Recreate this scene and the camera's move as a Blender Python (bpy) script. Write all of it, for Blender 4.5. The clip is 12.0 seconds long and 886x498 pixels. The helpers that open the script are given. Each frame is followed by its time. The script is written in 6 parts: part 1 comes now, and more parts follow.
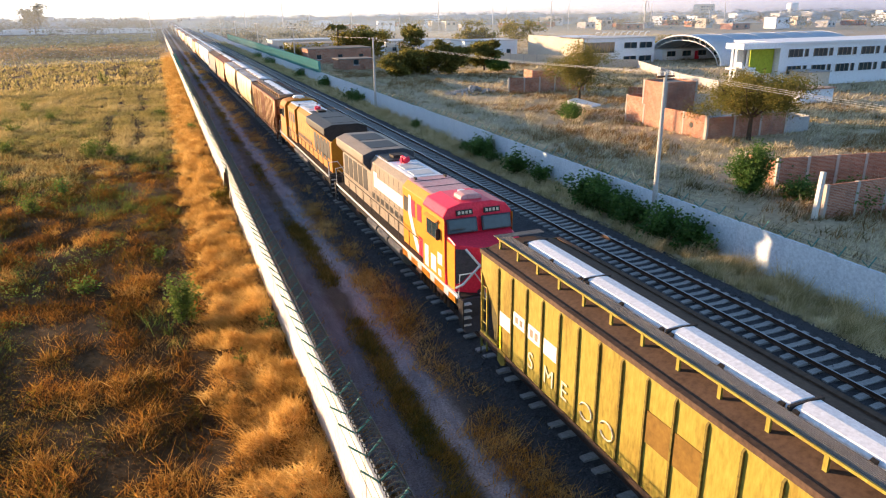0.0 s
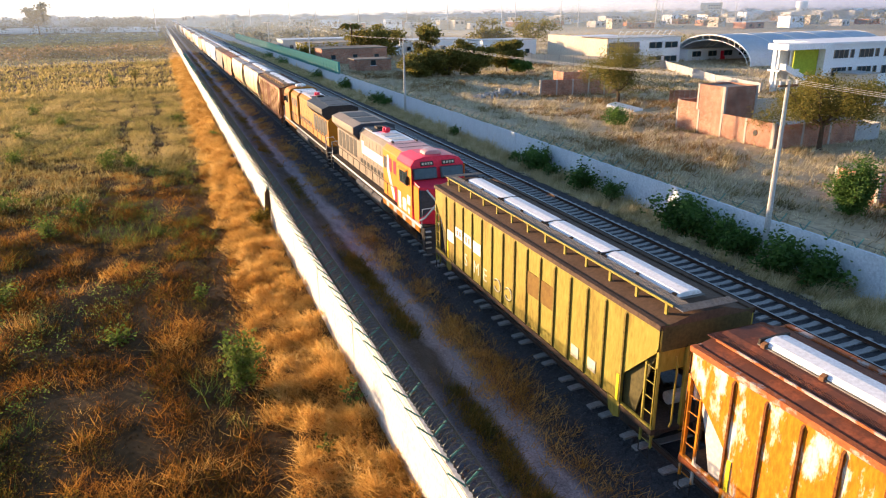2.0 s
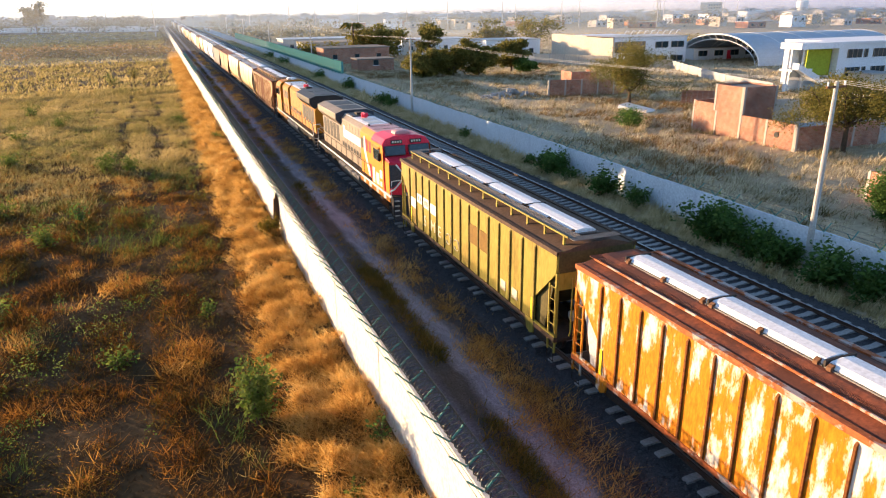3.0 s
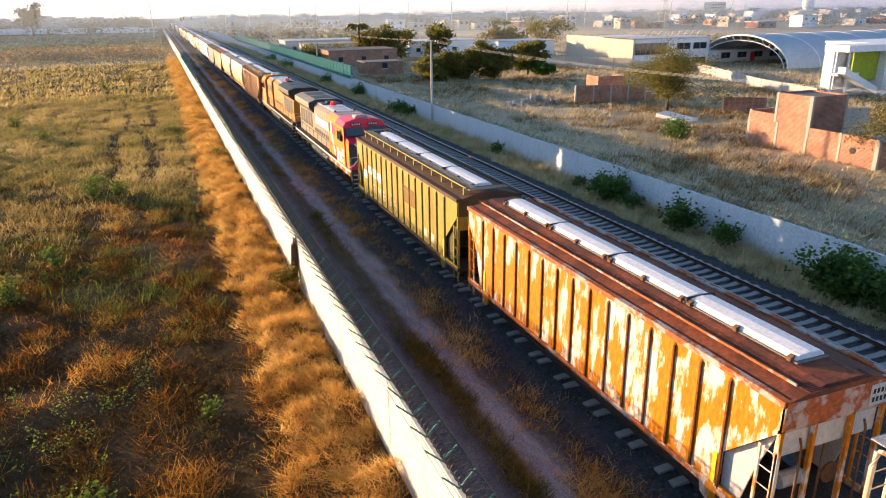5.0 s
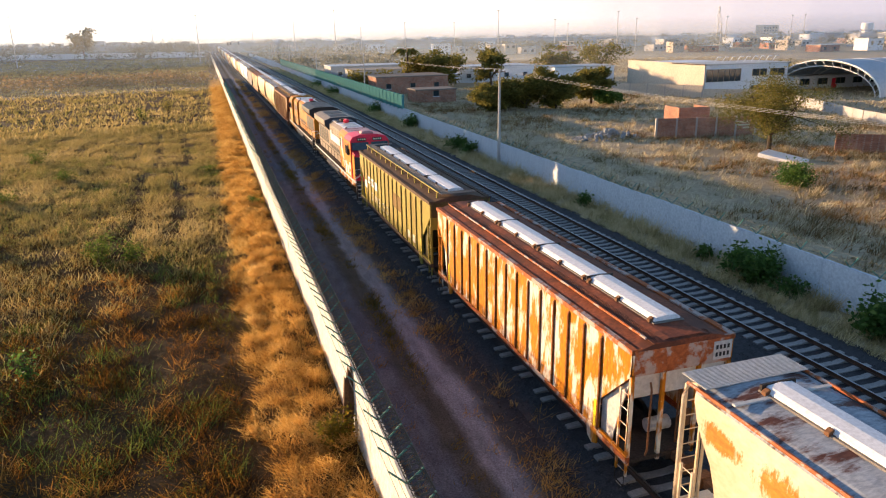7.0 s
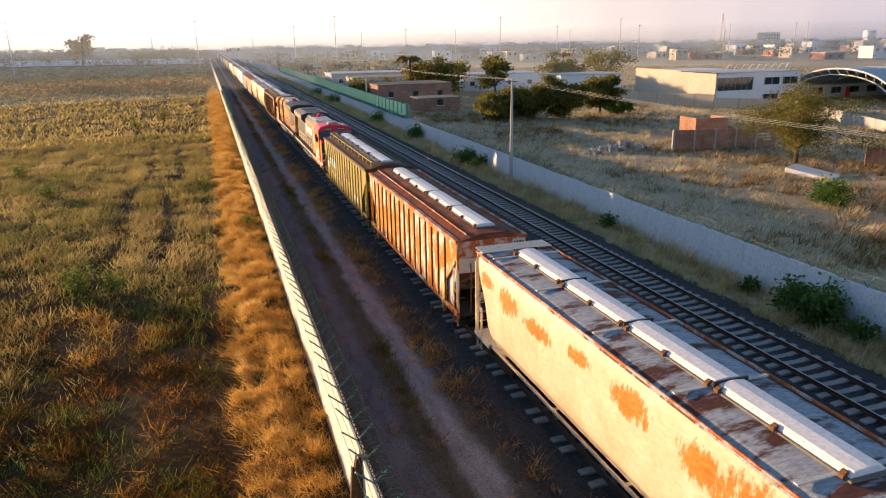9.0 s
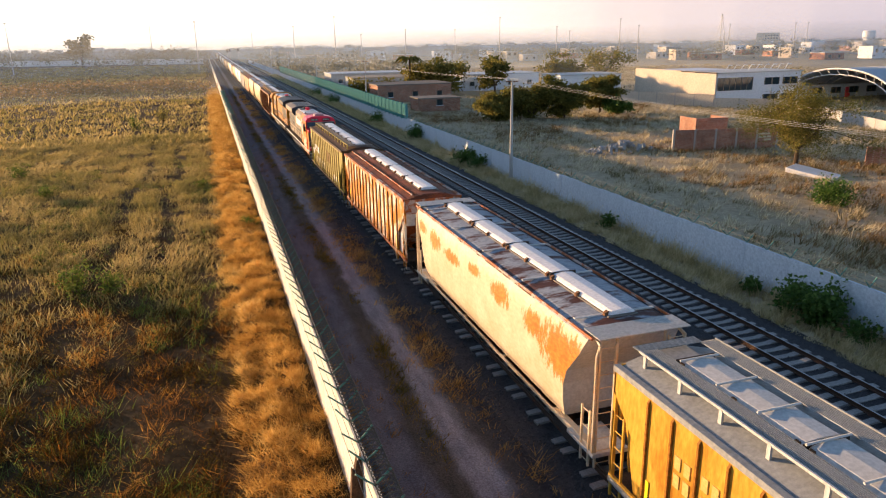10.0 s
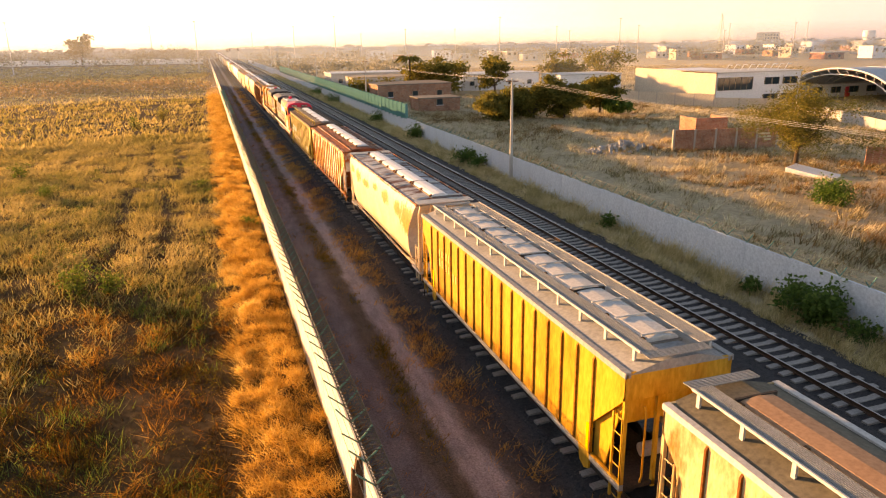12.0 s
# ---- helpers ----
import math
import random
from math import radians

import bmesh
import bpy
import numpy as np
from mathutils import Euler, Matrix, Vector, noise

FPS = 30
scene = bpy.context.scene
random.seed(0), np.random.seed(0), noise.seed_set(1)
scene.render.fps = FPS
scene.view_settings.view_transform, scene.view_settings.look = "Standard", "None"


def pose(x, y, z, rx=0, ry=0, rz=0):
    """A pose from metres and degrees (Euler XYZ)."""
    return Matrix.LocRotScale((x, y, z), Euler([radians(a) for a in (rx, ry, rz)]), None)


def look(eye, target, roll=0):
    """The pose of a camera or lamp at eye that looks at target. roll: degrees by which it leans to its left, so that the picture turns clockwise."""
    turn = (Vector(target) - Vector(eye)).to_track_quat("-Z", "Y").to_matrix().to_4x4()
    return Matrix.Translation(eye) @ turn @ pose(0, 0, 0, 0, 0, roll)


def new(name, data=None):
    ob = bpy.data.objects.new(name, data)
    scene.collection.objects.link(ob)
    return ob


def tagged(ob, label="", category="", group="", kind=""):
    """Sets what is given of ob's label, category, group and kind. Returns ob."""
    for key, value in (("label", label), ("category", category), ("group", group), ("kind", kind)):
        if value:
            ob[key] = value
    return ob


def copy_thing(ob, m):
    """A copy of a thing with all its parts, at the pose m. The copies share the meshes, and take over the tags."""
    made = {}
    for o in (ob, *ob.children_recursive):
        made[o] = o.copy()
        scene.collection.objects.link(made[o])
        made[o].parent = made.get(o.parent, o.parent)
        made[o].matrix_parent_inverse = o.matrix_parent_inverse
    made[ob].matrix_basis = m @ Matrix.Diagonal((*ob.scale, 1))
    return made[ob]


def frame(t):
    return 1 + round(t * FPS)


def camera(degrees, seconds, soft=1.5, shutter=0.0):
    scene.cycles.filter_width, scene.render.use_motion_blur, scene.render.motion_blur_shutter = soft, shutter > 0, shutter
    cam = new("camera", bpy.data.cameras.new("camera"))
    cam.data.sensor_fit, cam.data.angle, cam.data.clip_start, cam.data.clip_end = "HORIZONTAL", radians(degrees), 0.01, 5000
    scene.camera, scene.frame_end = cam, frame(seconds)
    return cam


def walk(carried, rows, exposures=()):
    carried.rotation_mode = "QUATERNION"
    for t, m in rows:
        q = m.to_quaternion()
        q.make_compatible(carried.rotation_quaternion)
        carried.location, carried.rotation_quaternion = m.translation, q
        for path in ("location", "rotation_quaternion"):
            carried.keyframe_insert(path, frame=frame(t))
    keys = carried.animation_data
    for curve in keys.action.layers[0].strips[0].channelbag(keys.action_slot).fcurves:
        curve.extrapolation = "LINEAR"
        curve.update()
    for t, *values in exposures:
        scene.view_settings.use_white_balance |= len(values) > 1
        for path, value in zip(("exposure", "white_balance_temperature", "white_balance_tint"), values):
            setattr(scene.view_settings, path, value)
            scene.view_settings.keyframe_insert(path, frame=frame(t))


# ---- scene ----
cam = camera(65.0, 12.0, 1.15)
PATH = [
    (0, (-1.91, 4.199, 12.131), (-1.224, 5.961, 11.478), -0.7),
    (0.5, (-2.158, 5.924, 12.203), (-1.47, 7.684, 11.549), -0.6),
    (1, (-2.611, 7.764, 12.191), (-1.926, 9.524, 11.536), -0.7),
    (1.5, (-3.203, 9.628, 12.182), (-2.518, 11.388, 11.526), -0.7),
    (2, (-3.619, 11.076, 12.164), (-2.938, 12.838, 11.508), -0.7),
    (2.5, (-3.79, 12.19, 12.081), (-3.107, 13.951, 11.424), -0.7),
    (3, (-3.861, 13.665, 11.998), (-3.176, 15.426, 11.341), -0.7),
    (5, (-3.409, 22.269, 11.989), (-2.723, 24.029, 11.333), -0.8),
    (5.5, (-3.083, 24.984, 11.965), (-2.489, 26.778, 11.31), -0.8),
    (6, (-2.686, 27.858, 11.947), (-2.1, 29.655, 11.294), -0.8),
    (6.5, (-2.297, 30.846, 11.975), (-1.707, 32.654, 11.356), -0.8),
    (7, (-1.925, 33.579, 12.068), (-1.336, 35.395, 11.473), -1.0),
    (9, (-1.312, 38.005, 12.118), (-0.72, 39.826, 11.54), -0.9),
    (9.5, (-1.301, 38.15, 12.066), (-0.708, 39.97, 11.488), -0.9),
    (10, (-1.301, 38.136, 12.071), (-0.708, 39.956, 11.494), -0.9),
    (10.5, (-1.301, 38.125, 12.076), (-0.707, 39.946, 11.498), -0.9),
    (11, (-1.3, 38.154, 12.056), (-0.707, 39.975, 11.478), -0.9),
    (11.5, (-1.304, 38.16, 12.056), (-0.71, 39.98, 11.479), -0.9),
    (12, (-1.306, 38.128, 12.088), (-0.713, 39.948, 11.51), -0.9),
]
# evening glare warms the picture at the end
EXPOSURES = [(0, 1.6, 6300, 15), (5.0, 1.48, 6350, 15), (7.0, 1.23, 6550, 16), (9.0, 1.03, 6700, 17), (10.4, 1.1, 7050, 18), (11.2, 1.29, 8700, 20), (12, 1.62, 11400, 30)]
walk(cam, [(t, look(eye, target, roll)) for t, eye, target, roll in PATH],
     exposures=EXPOSURES)

# ---- light: low evening sun ahead and to the left of the track ----
SUN_DIR = Vector((-1.0, 1.24, 0.185)).normalized()
world = bpy.data.worlds.new("sky")
scene.world = world
world.use_nodes = True
wn = world.node_tree
sky = wn.nodes.new("ShaderNodeTexSky")
sky.sky_type = "NISHITA"
sky.sun_disc = False
sky.sun_elevation = radians(6.6)
sky.sun_rotation = radians(-38.9)
sky.altitude = 1800.0
sky.air_density, sky.dust_density, sky.ozone_density = 1.0, 1.2, 1.8
wn.nodes["Background"].inputs["Strength"].default_value = 0.14
wn.links.new(sky.outputs[0], wn.nodes["Background"].inputs[0])
sun = new("sun", bpy.data.lights.new("sun", "SUN"))
sun.data.energy = 5.0
sun.data.angle = radians(0.6)
sun.data.color = (1.0, 0.68, 0.37)
sun.matrix_world = look(SUN_DIR * 100, (0, 0, 0))


def horizon_haze():
    """A far glowing backdrop ring: milky evening haze painted in its emission, brightest towards the sun."""
    m = bpy.data.materials.new("horizon_haze")
    m.use_nodes = True
    N, L = m.node_tree.nodes, m.node_tree.links
    N.clear()
    tc = N.new("ShaderNodeTexCoord")
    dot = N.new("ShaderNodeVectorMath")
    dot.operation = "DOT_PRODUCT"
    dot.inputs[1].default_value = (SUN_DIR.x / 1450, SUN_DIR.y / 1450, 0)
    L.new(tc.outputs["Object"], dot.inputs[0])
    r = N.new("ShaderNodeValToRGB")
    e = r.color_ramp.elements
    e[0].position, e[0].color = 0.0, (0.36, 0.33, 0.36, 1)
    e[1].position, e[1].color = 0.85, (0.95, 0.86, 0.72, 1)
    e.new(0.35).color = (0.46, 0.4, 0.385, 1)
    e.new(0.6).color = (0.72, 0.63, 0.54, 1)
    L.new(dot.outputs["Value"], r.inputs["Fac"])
    em = N.new("ShaderNodeEmission")
    # the glow is dimmed low down to suggest far hills in haze
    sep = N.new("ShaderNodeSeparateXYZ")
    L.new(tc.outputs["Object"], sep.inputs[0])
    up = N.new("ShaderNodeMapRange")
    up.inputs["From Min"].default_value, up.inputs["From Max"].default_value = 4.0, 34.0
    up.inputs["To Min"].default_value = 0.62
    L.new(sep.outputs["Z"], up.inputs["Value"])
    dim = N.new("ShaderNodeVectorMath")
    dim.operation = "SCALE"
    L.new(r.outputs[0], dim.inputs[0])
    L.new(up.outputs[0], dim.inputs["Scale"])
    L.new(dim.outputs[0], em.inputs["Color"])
    L.new(em.outputs[0], N.new("ShaderNodeOutputMaterial").inputs["Surface"])
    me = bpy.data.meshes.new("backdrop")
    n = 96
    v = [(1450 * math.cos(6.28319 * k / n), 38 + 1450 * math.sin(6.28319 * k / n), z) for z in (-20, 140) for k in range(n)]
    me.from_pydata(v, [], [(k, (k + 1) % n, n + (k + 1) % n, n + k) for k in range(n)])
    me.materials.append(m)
    tagged(new("backdrop", me), "glowing backdrop painted as pale horizon haze", "sky", kind="structure")


horizon_haze()


def haze_sheet(radius, height, share):
    """An added translucent ring that stands in for sunlit haze, densest near the ground."""
    m = bpy.data.materials.new("haze_veil")
    m.use_nodes = True
    N, L = m.node_tree.nodes, m.node_tree.links
    N.clear()
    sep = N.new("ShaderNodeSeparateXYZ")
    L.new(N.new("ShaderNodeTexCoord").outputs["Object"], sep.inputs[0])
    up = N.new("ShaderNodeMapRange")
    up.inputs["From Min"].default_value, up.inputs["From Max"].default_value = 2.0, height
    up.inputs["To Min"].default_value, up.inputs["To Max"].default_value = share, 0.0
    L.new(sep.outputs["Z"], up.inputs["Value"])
    # pale translucent share of the sheet, catching the sun as haze would
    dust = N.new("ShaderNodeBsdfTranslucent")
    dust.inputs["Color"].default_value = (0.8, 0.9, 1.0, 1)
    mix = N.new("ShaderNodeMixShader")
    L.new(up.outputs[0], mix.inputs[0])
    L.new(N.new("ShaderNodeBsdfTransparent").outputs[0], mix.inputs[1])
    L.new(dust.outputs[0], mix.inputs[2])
    L.new(mix.outputs[0], N.new("ShaderNodeOutputMaterial").inputs["Surface"])
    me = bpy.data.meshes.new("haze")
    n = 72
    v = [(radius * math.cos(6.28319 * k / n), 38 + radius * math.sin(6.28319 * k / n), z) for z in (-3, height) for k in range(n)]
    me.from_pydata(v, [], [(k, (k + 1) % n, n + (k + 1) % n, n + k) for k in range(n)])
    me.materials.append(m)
    tagged(new("haze", me), "added translucent sheet standing in for distant haze", "haze", kind="structure")


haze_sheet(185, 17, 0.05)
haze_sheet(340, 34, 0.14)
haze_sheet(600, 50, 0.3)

# ---- materials ----
def node_mat(name, rough=0.7, metal=0.0):
    m = bpy.data.materials.new(name)
    m.use_nodes = True
    b = m.node_tree.nodes["Principled BSDF"]
    b.inputs["Roughness"].default_value = rough
    b.inputs["Metallic"].default_value = metal
    if rough > 0.3 and metal < 0.5:
        b.inputs["Specular IOR Level"].default_value = 0.15  # dusty, matt surfaces
    return m, m.node_tree.nodes, m.node_tree.links, b


def noise_node(N, L, scale, detail=4.0, rough=0.6, vec=None, stretch=None):
    n = N.new("ShaderNodeTexNoise")
    n.inputs["Scale"].default_value = scale
    n.inputs["Detail"].default_value = detail
    n.inputs["Roughness"].default_value = rough
    if vec is None:
        vec = N.new("ShaderNodeTexCoord").outputs["Object"]
    if stretch:
        mp = N.new("ShaderNodeMapping")
        mp.inputs["Scale"].default_value = stretch
        L.new(vec, mp.inputs["Vector"])
        vec = mp.outputs["Vector"]
    L.new(vec, n.inputs["Vector"])
    return n.outputs["Fac"]


def ramp(N, L, fac, stops):
    r = N.new("ShaderNodeValToRGB")
    e = r.color_ramp.elements
    while len(e) < len(stops):
        e.new(0.5)
    for el, (p, c) in zip(e, stops):
        el.position, el.color = p, (*c, 1.0)
    L.new(fac, r.inputs["Fac"])
    return r.outputs["Color"]


def mixc(N, L, fac, a, b, mode="MIX"):
    m = N.new("ShaderNodeMix")
    m.data_type, m.blend_type = "RGBA", mode
    for sock, v in ((m.inputs["Factor"], fac), (m.inputs[6], a), (m.inputs[7], b)):
        if isinstance(v, (int, float)):
            sock.default_value = v
        elif isinstance(v, tuple):
            sock.default_value = (*v, 1.0)
        else:
            L.new(v, sock)
    return m.outputs[2]


def bump(N, L, bsdf, height, strength, dist=0.02):
    b = N.new("ShaderNodeBump")
    b.inputs["Strength"].default_value = strength
    b.inputs["Distance"].default_value = dist
    L.new(height, b.inputs["Height"])
    L.new(b.outputs["Normal"], bsdf.inputs["Normal"])


def surface(name, lo, hi, rough=0.8, big=0.4, fine=12.0, bumps=0.3, metal=0.0, dist=0.02, stretch=None):
    """Two scales of colour variation between lo and hi, and a fine relief."""
    m, N, L, b = node_mat(name, rough, metal)
    a = noise_node(N, L, big, 5.0, 0.6, None, stretch)
    f = noise_node(N, L, fine, 3.0)
    c1 = ramp(N, L, a, [(0.3, lo), (0.7, hi)])
    c2 = ramp(N, L, f, [(0.3, tuple(v * 0.72 for v in lo)), (0.7, tuple(min(1, v * 1.12) for v in hi))])
    L.new(mixc(N, L, 0.5, c1, c2), b.inputs["Base Color"])
    if bumps:
        bump(N, L, b, f, bumps, dist)
    return m


def rusty(name, paint, rust, amount=0.5, scale=0.8, rough=0.55, stretch=(1, 1, 0.35), paint2=None, soft=0.06, metal=0.0):
    """Weathered paint with rust patches that run downwards, and dust."""
    m, N, L, b = node_mat(name, rough, metal)
    big = noise_node(N, L, scale, 6.0, 0.68, None, stretch)
    fine = noise_node(N, L, 9.0, 4.0, 0.6, None, stretch)
    pc = ramp(N, L, fine, [(0.3, tuple(v * 0.8 for v in paint)), (0.7, paint2 or paint)])
    rc = ramp(N, L, fine, [(0.35, tuple(v * 0.6 for v in rust)), (0.65, rust)])
    mask = ramp(N, L, big, [(amount - soft, (1, 1, 1)), (amount + soft, (0, 0, 0))])
    L.new(mixc(N, L, mask, pc, rc), b.inputs["Base Color"])
    bump(N, L, b, fine, 0.12, 0.01)
    return m


M = {}
M["soil"] = surface("soil", (0.045, 0.026, 0.01), (0.095, 0.054, 0.02), 0.95, 0.3, 3.0, 0.6, dist=0.08)
M["field_right"] = surface("dry_field_soil", (0.34, 0.265, 0.165), (0.56, 0.45, 0.29), 0.95, 0.07, 2.0, 0.6, dist=0.08)
M["gravel"] = surface("ballast", (0.03, 0.03, 0.034), (0.1, 0.098, 0.1), 0.9, 6.0, 24.0, 1.0, dist=0.06)
M["stone"] = surface("ballast_stone", (0.04, 0.04, 0.043), (0.14, 0.135, 0.135), 0.9, 3.0, 20.0, 0.4)
M["concrete_tie"] = surface("concrete_sleeper", (0.25, 0.235, 0.22), (0.39, 0.37, 0.345), 0.85, 1.5, 20.0, 0.2)
M["rail"] = surface("rusty_rail", (0.05, 0.03, 0.022), (0.11, 0.065, 0.045), 0.7, 1.0, 30.0, 0.2)
M["rail_top"] = surface("polished_rail_head", (0.35, 0.33, 0.32), (0.5, 0.48, 0.46), 0.3, 1.0, 30.0, 0.05, 0.9)
M["wall_white"] = surface("painted_concrete_wall", (0.54, 0.5, 0.43), (0.8, 0.77, 0.7), 0.85, 0.9, 7.0, 0.35, stretch=(1, 1.6, 0.12))
M["wall_grey"] = surface("concrete_wall", (0.3, 0.3, 0.3), (0.46, 0.46, 0.45), 0.85, 0.5, 8.0, 0.25, stretch=(1, 1, 0.25))
M["wall_pale"] = surface("pale_blue_grey_concrete", (0.56, 0.62, 0.68), (0.8, 0.85, 0.9), 0.85, 0.8, 8.0, 0.25, stretch=(1, 1.4, 0.14))
M["slab_dark"] = surface("weathered_roof_slab", (0.17, 0.15, 0.13), (0.28, 0.25, 0.22), 0.9, 0.4, 6.0, 0.25)
M["green_steel"] = surface("green_painted_steel", (0.06, 0.2, 0.16), (0.12, 0.3, 0.24), 0.5, 2.0, 20.0, 0.05)
M["wire"] = surface("galvanised_wire", (0.08, 0.09, 0.085), (0.15, 0.16, 0.155), 0.5, 3.0, 30.0, 0.0, 0.7)
M["teal_panel"] = surface("teal_panel", (0.06, 0.25, 0.24), (0.1, 0.34, 0.33), 0.9, 0.6, 6.0, 0.1)
M["olive_paint"] = rusty("olive_paint", (0.32, 0.25, 0.04), (0.24, 0.135, 0.026), 0.38, 0.7, 0.55, (1, 1, 0.3), (0.38, 0.305, 0.062), 0.1)
M["olive_roof"] = surface("brown_dusty_roof", (0.065, 0.04, 0.027), (0.13, 0.08, 0.052), 0.75, 0.9, 8.0, 0.2)
M["orange_paint"] = rusty("orange_paint", (0.78, 0.7, 0.56), (0.68, 0.235, 0.014), 0.535, 1.5, 0.5, (1, 1.1, 0.4), (0.85, 0.79, 0.68), 0.04)
# rib colours: some rust, darkened further to carry the ribs' shadow lines
M["rib_rust_shade"] = surface("rust_and_shade_rib", (0.1, 0.035, 0.012), (0.24, 0.085, 0.02), 0.75, 1.5, 12.0, 0.2)
M["rib_olive"] = surface("shaded_olive_rib", (0.1, 0.075, 0.018), (0.22, 0.16, 0.035), 0.7, 1.5, 12.0, 0.2)
M["rib_amber"] = surface("shaded_amber_rib", (0.2, 0.075, 0.012), (0.42, 0.18, 0.025), 0.7, 1.5, 12.0, 0.2)
M["orange_roof"] = rusty("rust_roof", (0.13, 0.05, 0.033), (0.28, 0.085, 0.042), 0.5, 1.0, 0.7, (1, 1, 1))
M["orange_eave"] = rusty("rust_eave", (0.52, 0.4, 0.34), (0.5, 0.14, 0.045), 0.53, 1.6, 0.6, (1, 0.7, 1), None, 0.03)
M["last_roof"] = surface("sooty_grey_roof", (0.1, 0.092, 0.07), (0.19, 0.17, 0.13), 0.7, 0.9, 8.0, 0.2)
M["hatch_tan"] = surface("faded_tan_hatch_cover", (0.34, 0.19, 0.11), (0.46, 0.27, 0.16), 0.6, 0.8, 9.0, 0.1)


def cream_blotched():
    """Cream paint with a row of orange rust blotches where dents have broken the paint."""
    m, N, L, b = node_mat("cream_paint", 0.5)
    tc = N.new("ShaderNodeTexCoord").outputs["Object"]
    fine = noise_node(N, L, 9.0, 4.0, 0.6, tc, (1, 0.5, 1))
    ragged = noise_node(N, L, 2.4, 8.0, 0.8, tc, (1, 1.9, 0.7))
    big = noise_node(N, L, 0.6, 5.0, 0.65, tc)
    pc = ramp(N, L, fine, [(0.3, (0.66, 0.53, 0.37)), (0.7, (0.76, 0.65, 0.49))])
    rc = ramp(N, L, fine, [(0.35, (0.46, 0.15, 0.015)), (0.65, (0.64, 0.25, 0.03))])
    cover = None
    for y, z, ry, rz in ((-6.9, 3.25, 1.15, 0.62), (-5.0, 3.45, 0.6, 0.36), (-2.3, 3.5, 0.65, 0.3), (0.3, 3.6, 0.5, 0.18), (2.9, 3.35, 0.7, 0.2), (5.2, 3.45, 0.6, 0.34), (7.1, 3.6, 0.5, 0.2)):
        mp = N.new("ShaderNodeMapping")
        mp.vector_type = "TEXTURE"
        mp.inputs["Location"].default_value = (0, y, z)
        mp.inputs["Scale"].default_value = (40, ry * 1.7, rz * 1.7)
        L.new(tc, mp.inputs["Vector"])
        g = N.new("ShaderNodeTexGradient")
        g.gradient_type = "SPHERICAL"
        L.new(mp.outputs[0], g.inputs[0])
        if cover is None:
            cover = g.outputs["Fac"]
        else:
            mx = N.new("ShaderNodeMath")
            mx.operation = "MAXIMUM"
            L.new(cover, mx.inputs[0])
            L.new(g.outputs["Fac"], mx.inputs[1])
            cover = mx.outputs[0]
    ad = N.new("ShaderNodeMath")
    ad.operation = "MULTIPLY_ADD"
    ad.inputs[1].default_value = 2.6
    L.new(ragged, ad.inputs[0])
    L.new(cover, ad.inputs[2])
    half = N.new("ShaderNodeMath")
    half.operation = "MULTIPLY"
    half.inputs[1].default_value = 0.5
    L.new(ad.outputs[0], half.inputs[0])
    on = N.new("ShaderNodeMath")
    on.operation = "GREATER_THAN"
    on.inputs[1].default_value = 0.05
    L.new(cover, on.inputs[0])
    patch = ramp(N, L, half.outputs[0], [(0.74, (0, 0, 0)), (0.86, (0.95, 0.95, 0.95))])
    mask = mixc(N, L, on.outputs[0], (0.0, 0.0, 0.0), patch)
    tint = ramp(N, L, big, [(0.4, (0.86, 0.8, 0.72)), (0.65, (1.0, 1.0, 1.0))])
    L.new(mixc(N, L, 1.0, mixc(N, L, mask, pc, rc), tint, "MULTIPLY"), b.inputs["Base Color"])
    bump(N, L, b, fine, 0.12, 0.01)
    return m


M["cream_blotched"] = cream_blotched()
M["white_roof"] = rusty("blue_grey_roof", (0.3, 0.33, 0.36), (0.13, 0.055, 0.04), 0.47, 0.7, 0.6, (0.6, 1.6, 1), (0.45, 0.47, 0.5), 0.04)
M["yellow_paint"] = rusty("yellow_paint", (0.62, 0.33, 0.035), (0.48, 0.19, 0.018), 0.43, 0.8, 0.5, (1, 1, 0.3), (0.72, 0.42, 0.07), 0.1)
M["grey_roof"] = surface("pale_grey_roof", (0.26, 0.27, 0.27), (0.38, 0.385, 0.38), 0.6, 0.8, 9.0, 0.1)
M["cream_paint"] = rusty("old_cream_paint", (0.6, 0.43, 0.22), (0.4, 0.17, 0.04), 0.44, 0.9, 0.5, (1, 1, 0.4), (0.7, 0.55, 0.32), 0.08)
# darker than olive_paint: the shade on the car's ends is put into this colour
M["olive_end_shade"] = surface("shaded_olive_end", (0.05, 0.042, 0.018), (0.12, 0.098, 0.035), 0.75, 1.2, 10.0, 0.15)
M["brown_paint"] = rusty("brown_paint", (0.16, 0.035, 0.014), (0.62, 0.36, 0.14), 0.49, 1.3, 0.6, (1, 1, 0.06), (0.27, 0.075, 0.022), 0.05)
M["hatch_white"] = surface("white_hatch_cover", (0.72, 0.72, 0.72), (0.85, 0.85, 0.86), 0.45, 1.0, 10.0, 0.05)
M["hatch_grey"] = surface("grey_hatch_cover", (0.5, 0.49, 0.46), (0.62, 0.6, 0.57), 0.5, 1.0, 10.0, 0.05)
M["walkway"] = surface("steel_grating", (0.15, 0.13, 0.11), (0.26, 0.235, 0.21), 0.7, 2.0, 30.0, 0.2)
M["grating_grey"] = surface("galvanised_grating", (0.22, 0.235, 0.235), (0.36, 0.375, 0.37), 0.6, 1.5, 24.0, 0.15)
M["dark_steel"] = surface("grimy_steel", (0.03, 0.026, 0.022), (0.075, 0.06, 0.05), 0.75, 2.0, 16.0, 0.2)
